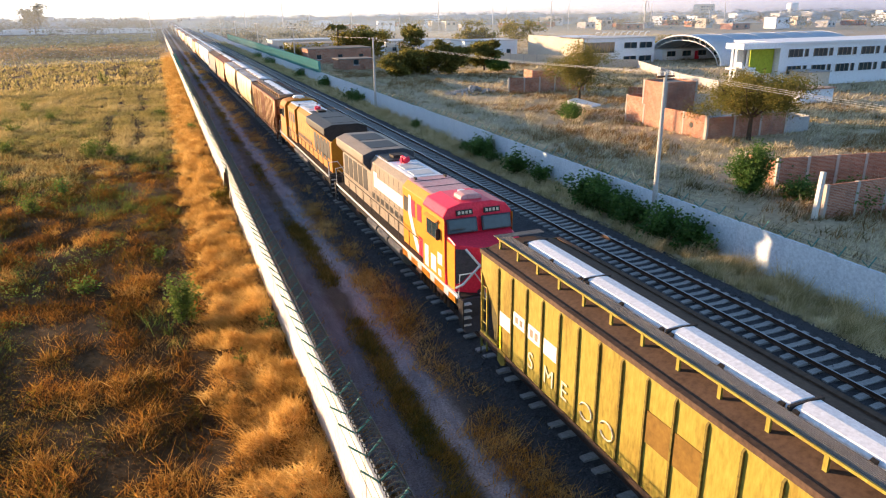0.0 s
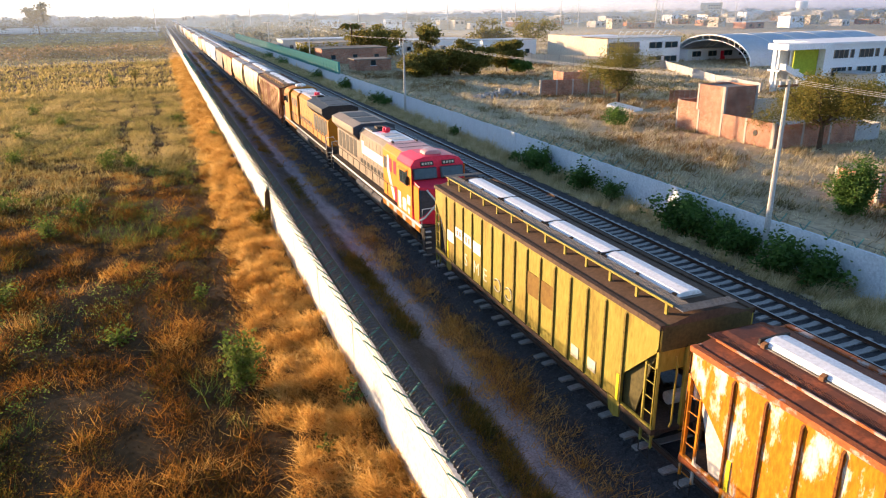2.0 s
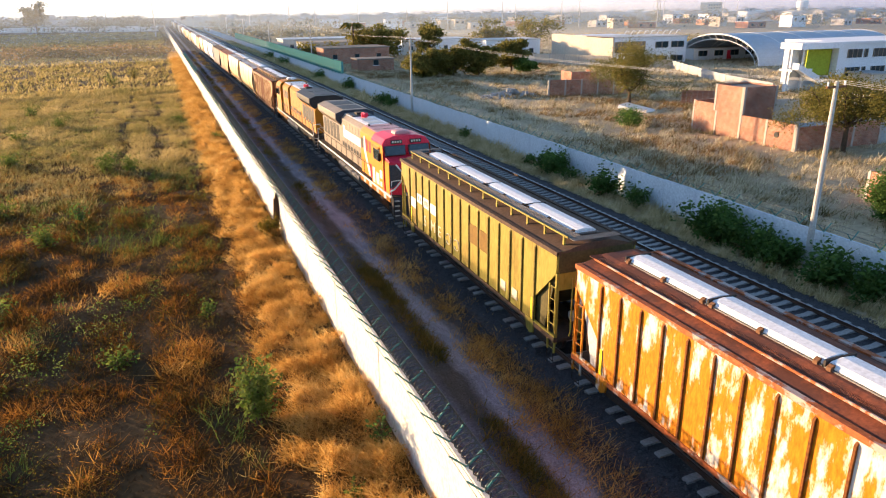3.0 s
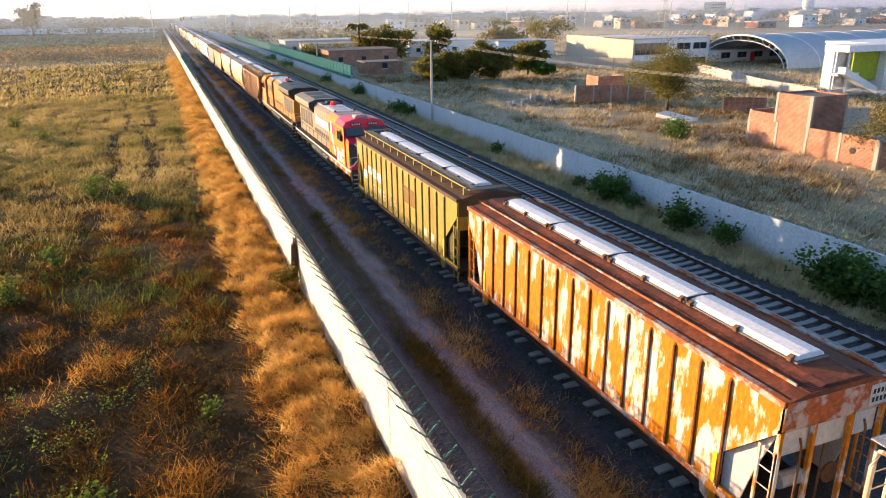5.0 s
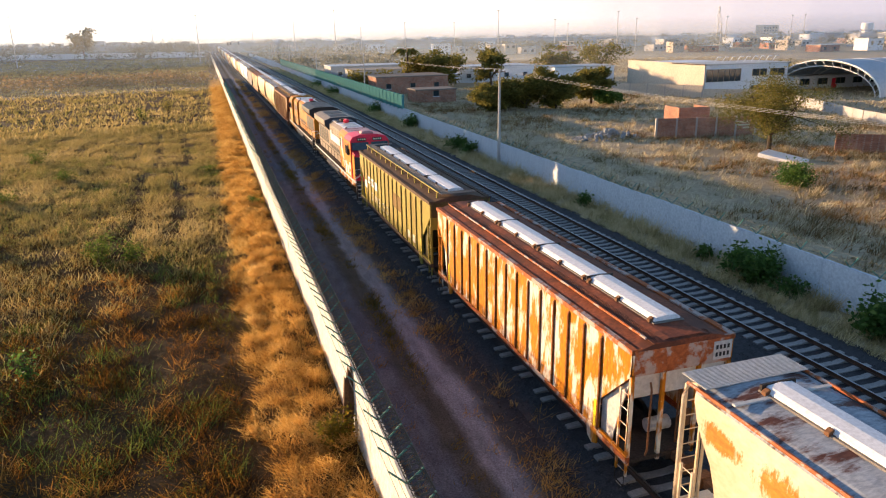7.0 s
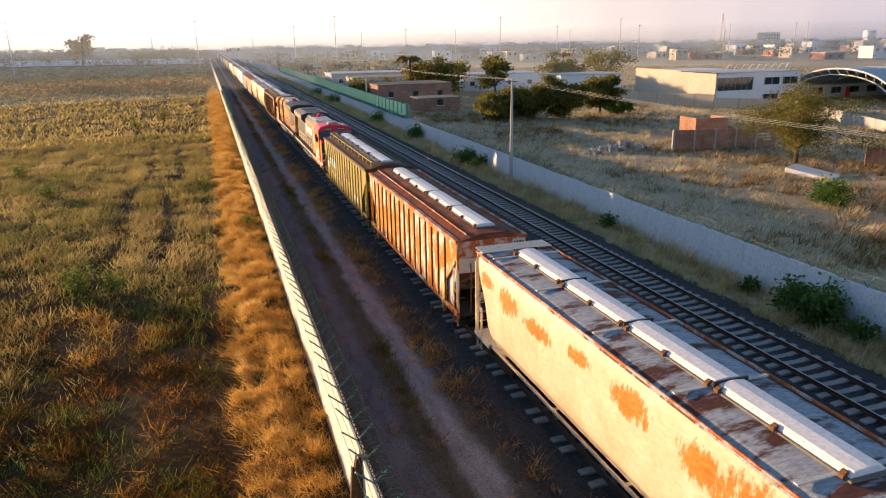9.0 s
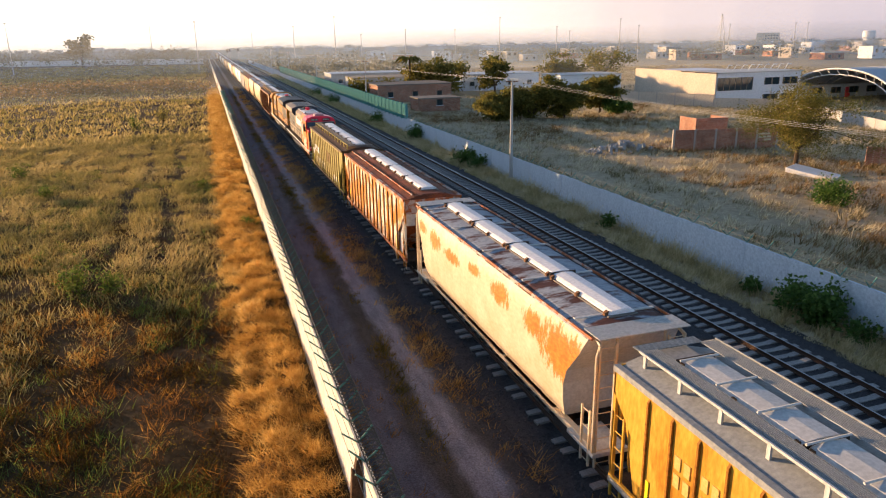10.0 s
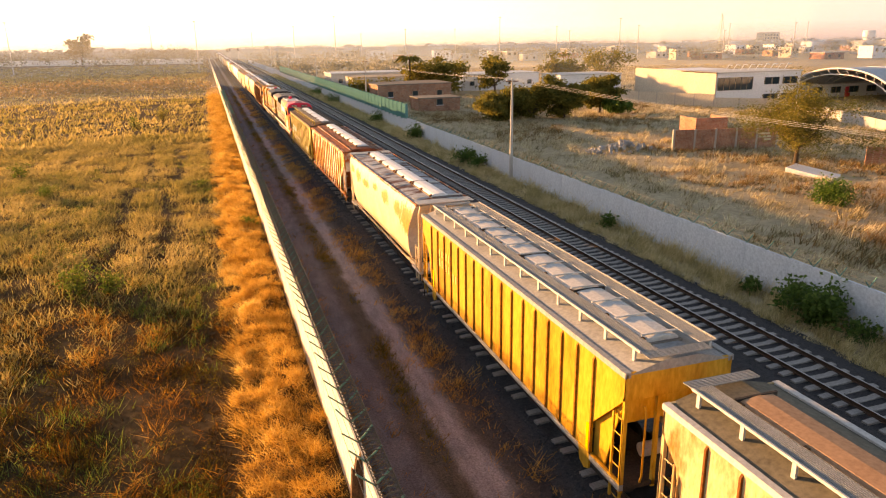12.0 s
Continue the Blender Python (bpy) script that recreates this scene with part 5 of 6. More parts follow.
def leafy_weeds(name, label, mat, n, x0, x1, y0, y1, seed, bar, size, height, per):
    """Low leafy weeds in patches: many small leaves round short stalks."""
    x, y = field(n, x0, x1, y0, y1)
    keep = rough(x, y, 0.16, 0.1, seed) + 0.7 * rough(x, y, 0.8, 0.6, seed + 3) + rng.normal(0, 0.12, n) > bar
    x, y = x[keep], y[keep]
    h = height * rng.uniform(0.4, 1.2, len(x))
    u = rng.uniform(0.15, 1.0, (len(x), per))
    p = np.stack([x[:, None] + rng.normal(0, 0.13, u.shape), y[:, None] + rng.normal(0, 0.13, u.shape), ground_at(x)[:, None] + h[:, None] * u], 2)
    v, t = leaves(p.reshape(-1, 3), size)
    me = raw_mesh(name, v, t)
    me.materials.append(M[mat])
    return tagged(new(name, me), label, "weeds", kind="stuff")


leafy_weeds("field_weeds", "olive and yellowing leafy weeds in the field", "leaf_field", 12000, -30, -2.2, 14, 95, 31.0, 0.2, 0.055, 0.6, 22)
leafy_weeds("field_weeds", "fresh green leafy weeds in patches", "leaf_weed", 7000, -36, -2.4, 34, 120, 47.0, 0.42, 0.085, 0.9, 20)


def shrub(name, label, x, y, z, height, radius, n_stem, n_leaf, leaf, mat, category="bush"):
    ob = thing(name, label, category, pose(x, y, z))
    pts = []
    for k in range(n_stem):
        a, r = rng.uniform(0, 6.28), radius * rng.uniform(0.15, 1.0)
        top = Vector((r * math.cos(a), r * math.sin(a), height * rng.uniform(0.55, 1.0) * (1 - 0.35 * r / radius)))
        mid = Vector((top.x * 0.35, top.y * 0.35, top.z * 0.55))
        part("stem", Shape().tube([(0.05 * math.cos(a), 0.05 * math.sin(a), -0.1), mid, top], 0.025 + 0.008 * height, 4, 0.006), "bark", ob)
        m = n_leaf // n_stem
        u = rng.uniform(0.3, 1.05, m)[:, None]
        base = np.where(u < 0.6, np.array(mid) * (u / 0.6), np.array(mid) + (np.array(top) - np.array(mid)) * ((u - 0.6) / 0.4))
        pts.append(base + rng.normal(0, 0.16 * radius + 0.04, (m, 3)))
    v, t = leaves(np.concatenate(pts), leaf)
    me = raw_mesh("foliage", v, t)
    me.materials.append(M[mat])
    part("foliage", me, None, ob)
    return ob


def tree(name, label, x, y, z, height, radius, n_leaf, leaf, mat, trunk=0.16, forks=6, flat=0.55, low=0.35, lean=(0, 0)):
    """Tapered trunk, forked limbs and a crown of many leaf clumps with gaps."""
    ob = thing(name, label, "tree", pose(x, y, z))
    fork = Vector((lean[0] * 0.4, lean[1] * 0.4, height * low))
    part("trunk", Shape().tube([(0, 0, -0.2), fork * 0.5 + Vector((0.06, 0.03, 0)), fork], trunk, 8, trunk * 0.7), "bark", ob)
    pts = []
    for k in range(forks):
        a = 6.283 * k / forks + rng.uniform(-0.4, 0.4)
        r = radius * rng.uniform(0.45, 0.85)
        end = Vector((lean[0] + r * math.cos(a), lean[1] + r * math.sin(a), height * rng.uniform(1 - flat * 0.8, 0.93)))
        mid = fork.lerp(end, 0.5) + Vector((rng.uniform(-0.3, 0.3), rng.uniform(-0.3, 0.3), -0.08 * height))
        part("limb", Shape().tube([fork, mid, end], trunk * 0.55, 6, trunk * 0.12), "bark", ob)
        for j in range(4):
            b = mid.lerp(end, rng.uniform(0.1, 1.0))
            e = b + Vector(rng.normal(0, 0.34 * radius, 3) * np.array([1, 1, 0.5]))
            part("twig", Shape().tube([b, e], trunk * 0.18, 4, 0.01), "bark", ob)
            for q in range(3):
                c = np.array(b.lerp(e, rng.uniform(0.4, 1.15)))
                m = n_leaf // (forks * 12)
                pts.append(c + rng.normal(0, 1, (m, 3)) * np.array([0.17, 0.17, 0.11]) * radius)
    v, t = leaves(np.concatenate(pts), leaf, 0.2)
    me = raw_mesh("crown", v, t)
    me.materials.append(M[mat])
    part("crown", me, None, ob)
    return ob


for (px, py, ph, pr, n, mat) in ((-2.4, 34.4, 2.5, 1.0, 1500, "leaf_weed"), (-0.5, 29.2, 0.7, 0.25, 90, "leaf_weed"), (-9.4, 78.3, 2.0, 1.6, 900, "leaf_weed"), (-3.4, 44.0, 1.0, 0.4, 200, "leaf_weed"),
                                 (-16.0, 106.9, 1.6, 1.2, 700, "leaf_weed"), (-9.3, 168.8, 3.2, 1.8, 900, "leaf_olive"), (-13.0, 160.0, 2.6, 2.0, 800, "leaf_weed"), (-7.6, 77.7, 1.5, 1.1, 600, "leaf_weed"),
                                 (-11.5, 58.0, 1.4, 1.3, 700, "leaf_weed"), (-15.0, 66.0, 1.6, 1.5, 700, "leaf_weed"), (-17.5, 84.0, 1.5, 1.4, 700, "leaf_weed"), (-2.8, 107.0, 0.8, 1.2, 500, "leaf_weed"),
                                 (-19.0, 98.0, 1.6, 1.5, 600, "leaf_weed"), (-10.0, 62.5, 2.0, 0.6, 300, "leaf_green"), (-12.2, 47.0, 1.2, 0.9, 400, "leaf_weed"), (-6.8, 40.5, 0.9, 0.7, 300, "leaf_weed"),
                                 (-20.5, 118.0, 2.0, 1.6, 600, "leaf_weed"), (0.4, 88.0, 1.1, 0.8, 400, "leaf_weed"), (0.9, 31.2, 1.2, 0.4, 120, "leaf_green")):
    shrub("weed_shrub", "straggly green weed shrub in dry grass", px, py, ground_z(px), ph, pr, 9, n, 0.15, mat)
for (px, py, ph, pr, n) in ((24.3, 65.2, 0.7, 0.6, 300), (24.0, 53.6, 1.9, 1.2, 1000), (24.2, 50.5, 1.3, 0.9, 600), (23.9, 43.6, 2.2, 1.5, 1700), (23.9, 41.8, 1.9, 1.5, 1500), (23.8, 39.6, 1.7, 1.5, 1500), (23.8, 37.9, 1.5, 1.2, 1200), (23.9, 35.2, 1.9, 1.5, 1500), (24.1, 33.2, 1.6, 1.3, 1100),
                            (24.2, 62.4, 1.3, 1.5, 1200), (24.0, 60.6, 1.5, 1.8, 1700), (24.2, 58.6, 0.8, 0.9, 400), (24.2, 107.5, 1.4, 1.5, 900), (24.1, 104.5, 1.2, 1.3, 700), (24.3, 128.0, 1.6, 2.0, 900), (24.2, 150, 1.4, 2.2, 900), (24.2, 190, 1.6, 2.6, 900), (24.3, 215, 1.6, 2.6, 900), (24.0, 79.0, 0.9, 0.6, 350)):
    shrub("wall_bush", "broad-leaved green bush at the grey wall", px, py, ground_z(px), ph * 1.2, pr, 10, int(n * 1.7), 0.22, "leaf_green")
shrub("round_bush", "dense round green bush with yellow top", 36.8, 42.0, ground_z(37), 4.1, 1.55, 24, 16000, 0.15, "leaf_green")
shrub("low_bush", "dark low bush beside a brick wall", 39.0, 39.8, ground_z(39), 1.8, 1.8, 10, 1500, 0.2, "leaf_green")
shrub("low_bush", "dark low bush by the fence post", 40.5, 36.2, ground_z(39), 1.9, 2.2, 10, 1800, 0.2, "leaf_green")
shrub("low_bush", "small green bush in the dry meadow", 45.0, 79.8, ground_z(48), 2.2, 1.8, 14, 4000, 0.2, "leaf_green")
tree("mesquite_tree", "spreading mesquite tree with thin olive foliage", 54.6, 93.6, -1.1, 7.4, 4.9, 22000, 0.17, "leaf_olive", 0.26, 8, 0.4, 0.28)
tree("mesquite_tree", "olive brown tree behind the brick house", 53.5, 59.3, -1.1, 7.8, 4.6, 30000, 0.17, "leaf_olive", 0.26, 7, 0.6, 0.3)
for (px, py, ph, pr, n, mat) in ((44.4, 147.5, 8.2, 5.0, 7000, "leaf_olive"), (50.4, 146.5, 7.6, 4.8, 6000, "leaf_olive"), (55.5, 145, 6.4, 4.2, 4500, "leaf_olive"), (65.4, 150.3, 8.4, 4.0, 4500, "leaf_olive"), (67.5, 147.5, 3.0, 3.0, 1500, "leaf_green")):
    tree("roadside_tree", "dense olive green tree in dry field", px, py, -1.2, ph, pr * 0.74, n * 3, 0.42, mat, 0.24, 8, 0.95, 0.12)
for (px, py, ph, pr, n) in ((50.5, 206, 9.0, 5.5, 3000), (55, 208, 7.6, 5.5, 2800), (67.5, 205, 9.3, 4.2, 2600), (95, 225, 11, 4.8, 2600), (100, 227, 10, 4.5, 2200), (122, 245, 8, 8, 2200), (34.5, 200, 4.0, 5, 1800), (140, 185, 4, 5, 900)):
    tree("far_tree", "dark tree among low buildings", px, py, -1.2, ph, pr, n, 0.7, "leaf_olive", 0.3, 6, 0.8, 0.2)


# ---- poles and wires ----
POLES = [(24.6, -22.0), (24.6, 37.2), (24.6, 96.9), (26.6, 168.5), (26.8, 232.0), (27.0, 300.0), (27.0, 370.0)]


def make_pole(x, y):
    z0 = ground_z(x) - 0.3
    p = thing("power_pole", "slender grey concrete power pole with crossarm", "pole", pose(x, y, 0), "power poles")
    part("shaft", Shape().tube([(0, 0, z0), (0, 0, 8.6)], 0.17, 10, 0.095), "pole", p)
    part("crossarm", Shape().box(-0.6, 0.6, -0.05, 0.05, 8.32, 8.42), "rust_steel", p)
    for dx in (-0.52, 0.0, 0.52):
        part("insulator", Shape().tube([(dx, 0, 8.4), (dx, 0, 8.62)], 0.05, 6), "hatch_white", p)


for px, py in POLES:
    make_pole(px, py)


def make_wires():
    w = thing("power_line", "thin overhead power wires", "cable")
    for (x0, y0), (x1, y1) in zip(POLES, POLES[1:]):
        for dx in (-0.52, 0.0, 0.52):
            pts = [(x0 + dx + (x1 - x0) * u, y0 + (y1 - y0) * u, 8.62 - 1.1 * 4 * u * (1 - u) * 0.55) for u in np.linspace(0, 1, 13)]
            part("wire", Shape().tube(pts, 0.006, 4), "hatch_grey", w)


make_wires()


def mast(x, y, h):
    m = thing("mast", "tall thin steel lighting mast", "mast", pose(x, y, 0), "far masts")
    part("shaft", Shape().tube([(0, 0, -1), (0, 0, h)], 0.32, 6, 0.12), "pole", m)
    part("lamp_head", Shape().box(-0.7, 0.7, -0.25, 0.25, h, h + 0.4), "pole", m)


for mx, my, mh in ((-87, 420, 22), (-4.5, 420, 22), (65, 420, 24), (159, 420, 23), (237, 420, 22), (379, 420, 19), (-38, 620, 24), (40, 700, 20), (60, 560, 22), (120, 480, 18), (200, 430, 18), (250, 420, 18), (300, 400, 18), (330, 380, 18), (160, 500, 18), (230, 470, 16), (100, 520, 16), (280, 380, 14)):
    mast(mx, my, mh)


# ---- teal panel fence on the grey wall ----
def make_fence():
    f = thing("panel_fence", "teal corrugated panel fence on top of the wall", "fence")
    me = Shape().box(-0.03, 0.03, 0.05, 1.3, 1.3, 3.35).box(-0.06, 0.06, 1.28, 1.4, 1.2, 3.4).mesh("fence_panel")
    me.materials.append(M["teal_panel"])
    k = 0
    y = 134.2
    while y < 310:
        part("fence_panel", me, None, f, at=pose(25.35 if k % 2 else 24.75, y, 0, 0, 0, 26 if k % 2 else -26))
        y += 1.21
        k += 1


make_fence()


# ---- houses and walls on the far side ----
def wall_run(parent, name, mat, x0, y0, x1, y1, z0, z1, t=0.18, cap=None, posts=0.0):
    d = Vector((x1 - x0, y1 - y0, 0))
    n = Vector((-d.y, d.x, 0)).normalized() * t / 2
    a, b = Vector((x0, y0, 0)), Vector((x1, y1, 0))
    q = [a - n, b - n, b + n, a + n]
    w = part(name, Shape().prism([(p.x, p.y) for p in q], "z", z0, z1), mat, parent)
    if posts:
        k = max(1, round(d.length / posts))
        n2 = n * 1.35
        for i in range(k + 1):
            c = a.lerp(b, i / k)
            u = d.normalized() * 0.12
            qq = [c - u - n2, c + u - n2, c + u + n2, c - u + n2]
            part("concrete_post", Shape().prism([(p.x, p.y) for p in qq], "z", z0, z1 + 0.03), "mortar", w)
    return w


M["brickwork"] = M["brick"]


def brick_house():
    h = thing("brick_house", "unfinished red brick house with open roof", "house")
    z = -1.3
    wall_run(h, "wall", "brickwork", 49.65, 75.0, 49.65, 61.3, z, 1.45, 0.2, posts=3.4)
    wall_run(h, "wall", "brickwork", 49.65, 61.2, 60.1, 61.0, z, 1.2, 0.2, posts=3.4)
    wall_run(h, "wall", "brickwork", 49.7, 75.0, 55.0, 75.0, z, 2.2, 0.2, posts=3.0)
    wall_run(h, "wall", "wall_grey", 60.2, 61.0, 63.8, 61.3, z, 0.5, 0.2)
    wall_run(h, "wall", "wall_grey", 63.8, 61.3, 64.2, 70.0, z, 0.6, 0.2)
    wall_run(h, "wall", "brickwork", 49.65, 75.0, 49.65, 72.0, 1.45, 2.15, 0.2)
    # the taller room
    wall_run(h, "wall", "brickwork", 49.65, 71.9, 49.65, 68.2, 1.45, 4.15, 0.2, posts=4.2)
    wall_run(h, "wall", "brickwork", 49.65, 68.1, 53.7, 68.1, 0.5, 4.15, 0.2, posts=4.2)
    wall_run(h, "wall", "brickwork", 53.7, 68.1, 53.7, 71.9, 0.5, 4.15, 0.2)
    wall_run(h, "wall", "brickwork", 49.65, 72.0, 53.7, 72.0, 1.0, 4.15, 0.2)
    part("roof", Shape().box(49.75, 53.6, 68.2, 71.9, 3.85, 4.0), "slab_dark", h)
    part("hole", Shape().tube([(49.5, 63.4, 0.2), (49.6, 63.4, 0.2)], 0.28, 9), "black_paint", h, "ragged hole through the brickwork")
    part("floor_slab", Shape().box(49.8, 60.0, 61.4, 67.5, -0.9, 0.2), "wall_grey", h)
    wall_run(h, "wall", "plaster", 54.5, 73.5, 62.0, 72.0, z, 2.0, 0.2)
    hut = thing("white_hut", "low whitewashed hut behind the brick house", "hut")
    part("wall", Shape().box(80.5, 87.0, 78.0, 83.0, -1.3, 0.8), "white_wall", hut)
    part("roof", Shape().box(80.3, 87.2, 77.8, 83.2, 0.8, 0.95), "brick", hut)


brick_house()


def simple_wall(name, label, mat, x0, y0, x1, y1, z0, z1, posts=0.0, cat="wall"):
    o = thing(name, label, cat)
    wall_run(o, "wall_panel", mat, x0, y0, x1, y1, z0, z1, 0.18, posts=posts)
    return o


simple_wall("brick_wall", "long red brick garden wall with pale posts", "brickwork", 40.5, 43.1, 58.0, 40.0, -1.3, 1.2, 2.4)
simple_wall("brick_wall", "short return of the brick garden wall", "brickwork", 40.5, 43.1, 41.2, 47.0, -1.3, 0.9, 2.4)
simple_wall("block_wall", "low grey block wall beside a leaning post", "brickwork", 36.4, 35.3, 52.0, 34.9, -1.2, 1.3, 2.6)
post = thing("fence_post", "thick pale concrete post, slightly leaning", "post", pose(35.7, 35.3, -1.0, 0, 3, 0))
part("shaft", Shape().box(-0.14, 0.14, -0.14, 0.14, -0.2, 3.2), "wall_white", post, bevel=0.02)


def red_wall():
    o = thing("brick_wall", "red brick wall with pale columns and writing", "wall")
    w = wall_run(o, "wall_panel", "brickwork", 50.3, 107.9, 63.0, 105.3, -1.3, 1.4, 0.2, posts=2.6)
    for r in range(3):
        part("writing_bar", Shape().prism([(60.3 + 0.15 * r, 105.74), (62.2, 105.35), (62.2, 105.33), (60.3 + 0.15 * r, 105.72)], "z", 0.6 - 0.36 * r, 0.82 - 0.36 * r), "chalk", w)
    b = thing("brick_hut", "roofless red brick hut", "hut")
    wall_run(b, "wall", "brickwork", 57.6, 113.3, 61.9, 112.8, -1.3, 1.9, 0.2)
    wall_run(b, "wall", "brickwork", 57.6, 113.3, 57.9, 117.0, -1.3, 1.9, 0.2)
    wall_run(b, "wall", "brickwork", 61.9, 112.8, 62.2, 116.3, -1.3, 1.9, 0.2)
    simple_wall("brick_wall", "sunlit stub of a brick wall", "brickwork", 62.0, 92.0, 66.0, 89.0, -1.3, 0.9)
    slab = thing("broken_slab", "tilted broken white concrete slab", "debris", pose(53.2, 90.0, -0.85, 5, 7, -70))
    part("slab", Shape().box(-2.2, 2.2, -1.0, 1.0, -0.2, 0.25), "hatch_white", slab, bevel=0.05)
    r = random.Random(3)
    heap = thing("rubble_heap", "heap of grey rubble in the dry grass", "rubble", pose(44.9, 110.2, -1.1))
    for k in range(70):
        a, q = r.uniform(0, 6.28), r.uniform(0, 1) ** 0.7
        s = r.uniform(0.25, 0.8)
        part("chunk", CHUNK, "wall_grey", heap, at=pose(5.2 * q * math.cos(a), 2.0 * q * math.sin(a), 1.2 * (1 - q), r.uniform(0, 90), r.uniform(0, 90), r.uniform(0, 360)) @ Matrix.Diagonal((s, s * 0.8, s * 0.6, 1)))


CHUNK = Shape().add([(-0.5, -0.4, -0.4), (0.45, -0.5, -0.35), (0.5, 0.4, -0.45), (-0.4, 0.5, -0.3), (-0.35, -0.3, 0.35), (0.4, -0.25, 0.5), (0.3, 0.4, 0.3), (-0.45, 0.3, 0.45)],
                    [(0, 3, 2, 1), (4, 5, 6, 7), (0, 1, 5, 4), (1, 2, 6, 5), (2, 3, 7, 6), (3, 0, 4, 7)]).mesh("chunk")
red_wall()


def window_unit(parent, x0, x1, y, z0, z1, panes=2, face=-1):
    w = part("window", Shape().box(x0, x1, y - 0.06, y + 0.06, z0, z1), "glass_dark", parent)
    for i in range(panes + 1):
        xx = x0 + (x1 - x0) * i / panes
        part("mullion", Shape().box(xx - 0.05, xx + 0.05, y - 0.1, y + 0.02, z0, z1), "loco_grey", w)
    part("sill", Shape().box(x0 - 0.08, x1 + 0.08, y - 0.14, y + 0.02, z0 - 0.1, z0), "white_wall", w)


def school():
    g = -1.5
    a = thing("school_building", "white two-storey school with cream end wall", "building")
    part("end_wall", Shape().box(93.9, 94.2, 155.0, 183.0, g, 5.0), "plaster", a)
    b = part("wall", Shape().box(94.2, 115.2, 155.3, 166.0, g, 4.75), "white_wall", a)
    part("roof", Shape().box(93.9, 115.4, 155.0, 166.2, 4.75, 4.95), "hatch_grey", a)
    part("rear_block", Shape().box(94.2, 112.0, 166.0, 183.0, g, 4.6), "white_wall", a)
    window_unit(b, 94.6, 103.0, 155.2, 1.4, 3.9, 6)
    for k in range(2):
        x0 = 106.0 + k * 4.6
        window_unit(b, x0, x0 + 1.7, 155.2, 2.3, 3.7, 1)
        window_unit(b, x0 + 1.9, x0 + 3.6, 155.2, 2.3, 3.7, 1)
        window_unit(b, x0, x0 + 1.7, 155.2, -0.9, 0.4, 1)
        window_unit(b, x0 + 1.9, x0 + 3.6, 155.2, -0.9, 0.4, 1)
    for k in range(9):
        x = 100 + k * 1.9
        part("roof_truss", Shape().tube([(x, 160, 4.9), (x + 0.9, 160, 6.1), (x + 1.7, 160, 6.0)], 0.08, 5), "white_paint", a)
    # barrel roof over the yard
    v = thing("barrel_roof", "open sports court under a curved sheet roof", "shelter")
    x0, x1, yc, r = 119.0, 164.0, 149.0, 13.6
    arc = [(yc + r * math.cos(t), g + 0.3 + 6.6 * math.sin(t)) for t in np.linspace(0.0, math.pi, 25)]
    arc2 = [(yc + (r - 0.15) * math.cos(t), g + 0.25 + 6.5 * math.sin(t)) for t in np.linspace(math.pi, 0.0, 25)]
    part("roof_sheet", Shape().prism(arc + arc2, "x", x0, x1), "sheet_roof", v)
    for x in (x0 - 0.15, x0 + 9, x0 + 18, x0 + 27, x0 + 36, x1):
        t = part("arch_truss", Shape().tube([(x, yc + (r - 0.1) * math.cos(q), g + 0.3 + 6.5 * math.sin(q)) for q in np.linspace(0, math.pi, 25)], 0.17, 6), "white_paint", v)
        part("lower_chord", Shape().tube([(x, yc + (r - 1.1) * math.cos(q), g + 5.65 * math.sin(q)) for q in np.linspace(0, math.pi, 25)], 0.1, 6), "white_paint", t)
        if x < x0 + 10:
            for q in np.linspace(0.1, math.pi - 0.1, 18):
                part("web_bar", Shape().tube([(x, yc + (r - 0.05) * math.cos(q), g + 0.3 + 6.5 * math.sin(q)), (x, yc + (r - 1.1) * math.cos(q + 0.08), g + 5.65 * math.sin(q + 0.08))], 0.06, 4), "white_paint", t)
    w = thing("classroom_wing", "low white classroom wing under the curved roof", "building")
    wb = part("wall", Shape().box(119.5, 160.0, 157.5, 161.0, g, 1.5), "white_wall", w)
    part("roof", Shape().box(119.3, 160.2, 157.3, 161.2, 1.5, 1.65), "hatch_grey", w)
    for k in range(6):
        window_unit(wb, 121.0 + 5 * k, 123.6 + 5 * k, 157.45, -0.3, 1.0, 2)
    part("door", Shape().box(130.0, 131.4, 157.4, 157.5, g + 0.1, 0.9), "loco_red", w, "dark red door")
    # second school block, long shaded front
    c = thing("school_building", "long white two-storey school block with lime stair wall", "building")
    b = part("wall", Shape().box(94.4, 175.0, 95.5, 106.0, g, 5.9), "white_wall", c)
    part("roof", Shape().box(94.4, 175.2, 95.0, 106.3, 5.9, 6.25), "white_wall", c)
    part("roof_fascia", Shape().box(85.6, 94.4, 94.6, 98.6, 5.35, 6.25), "white_wall", c)
    part("stair_wall", Shape().box(89.2, 94.2, 96.6, 96.8, 1.2, 5.3), "lime", c, "lime green stair wall")
    part("stair_flight", Shape().prism([(86.0, 2.4), (86.0, 3.3), (93.0, 0.2), (93.0, -0.9)], "y", 95.0, 96.2), "white_wall", c)
    part("stair_landing", Shape().box(86.0, 90.2, 96.2, 98.6, 2.0, 2.3), "white_wall", c)
    part("stair_side", Shape().box(88.0, 94.4, 98.4, 98.7, g, 5.35), "white_wall", c)
    for x in (86.3, 89.6):
        part("stair_column", Shape().box(x - 0.2, x + 0.2, 97.3, 97.7, g, 5.4), "white_wall", c)
    for k in range(13):
        x0 = 96.3 + k * 5.6
        for z0 in (3.75, 1.0):
            window_unit(b, x0, x0 + 3.0, 95.45, z0, z0 + 1.3, 3)
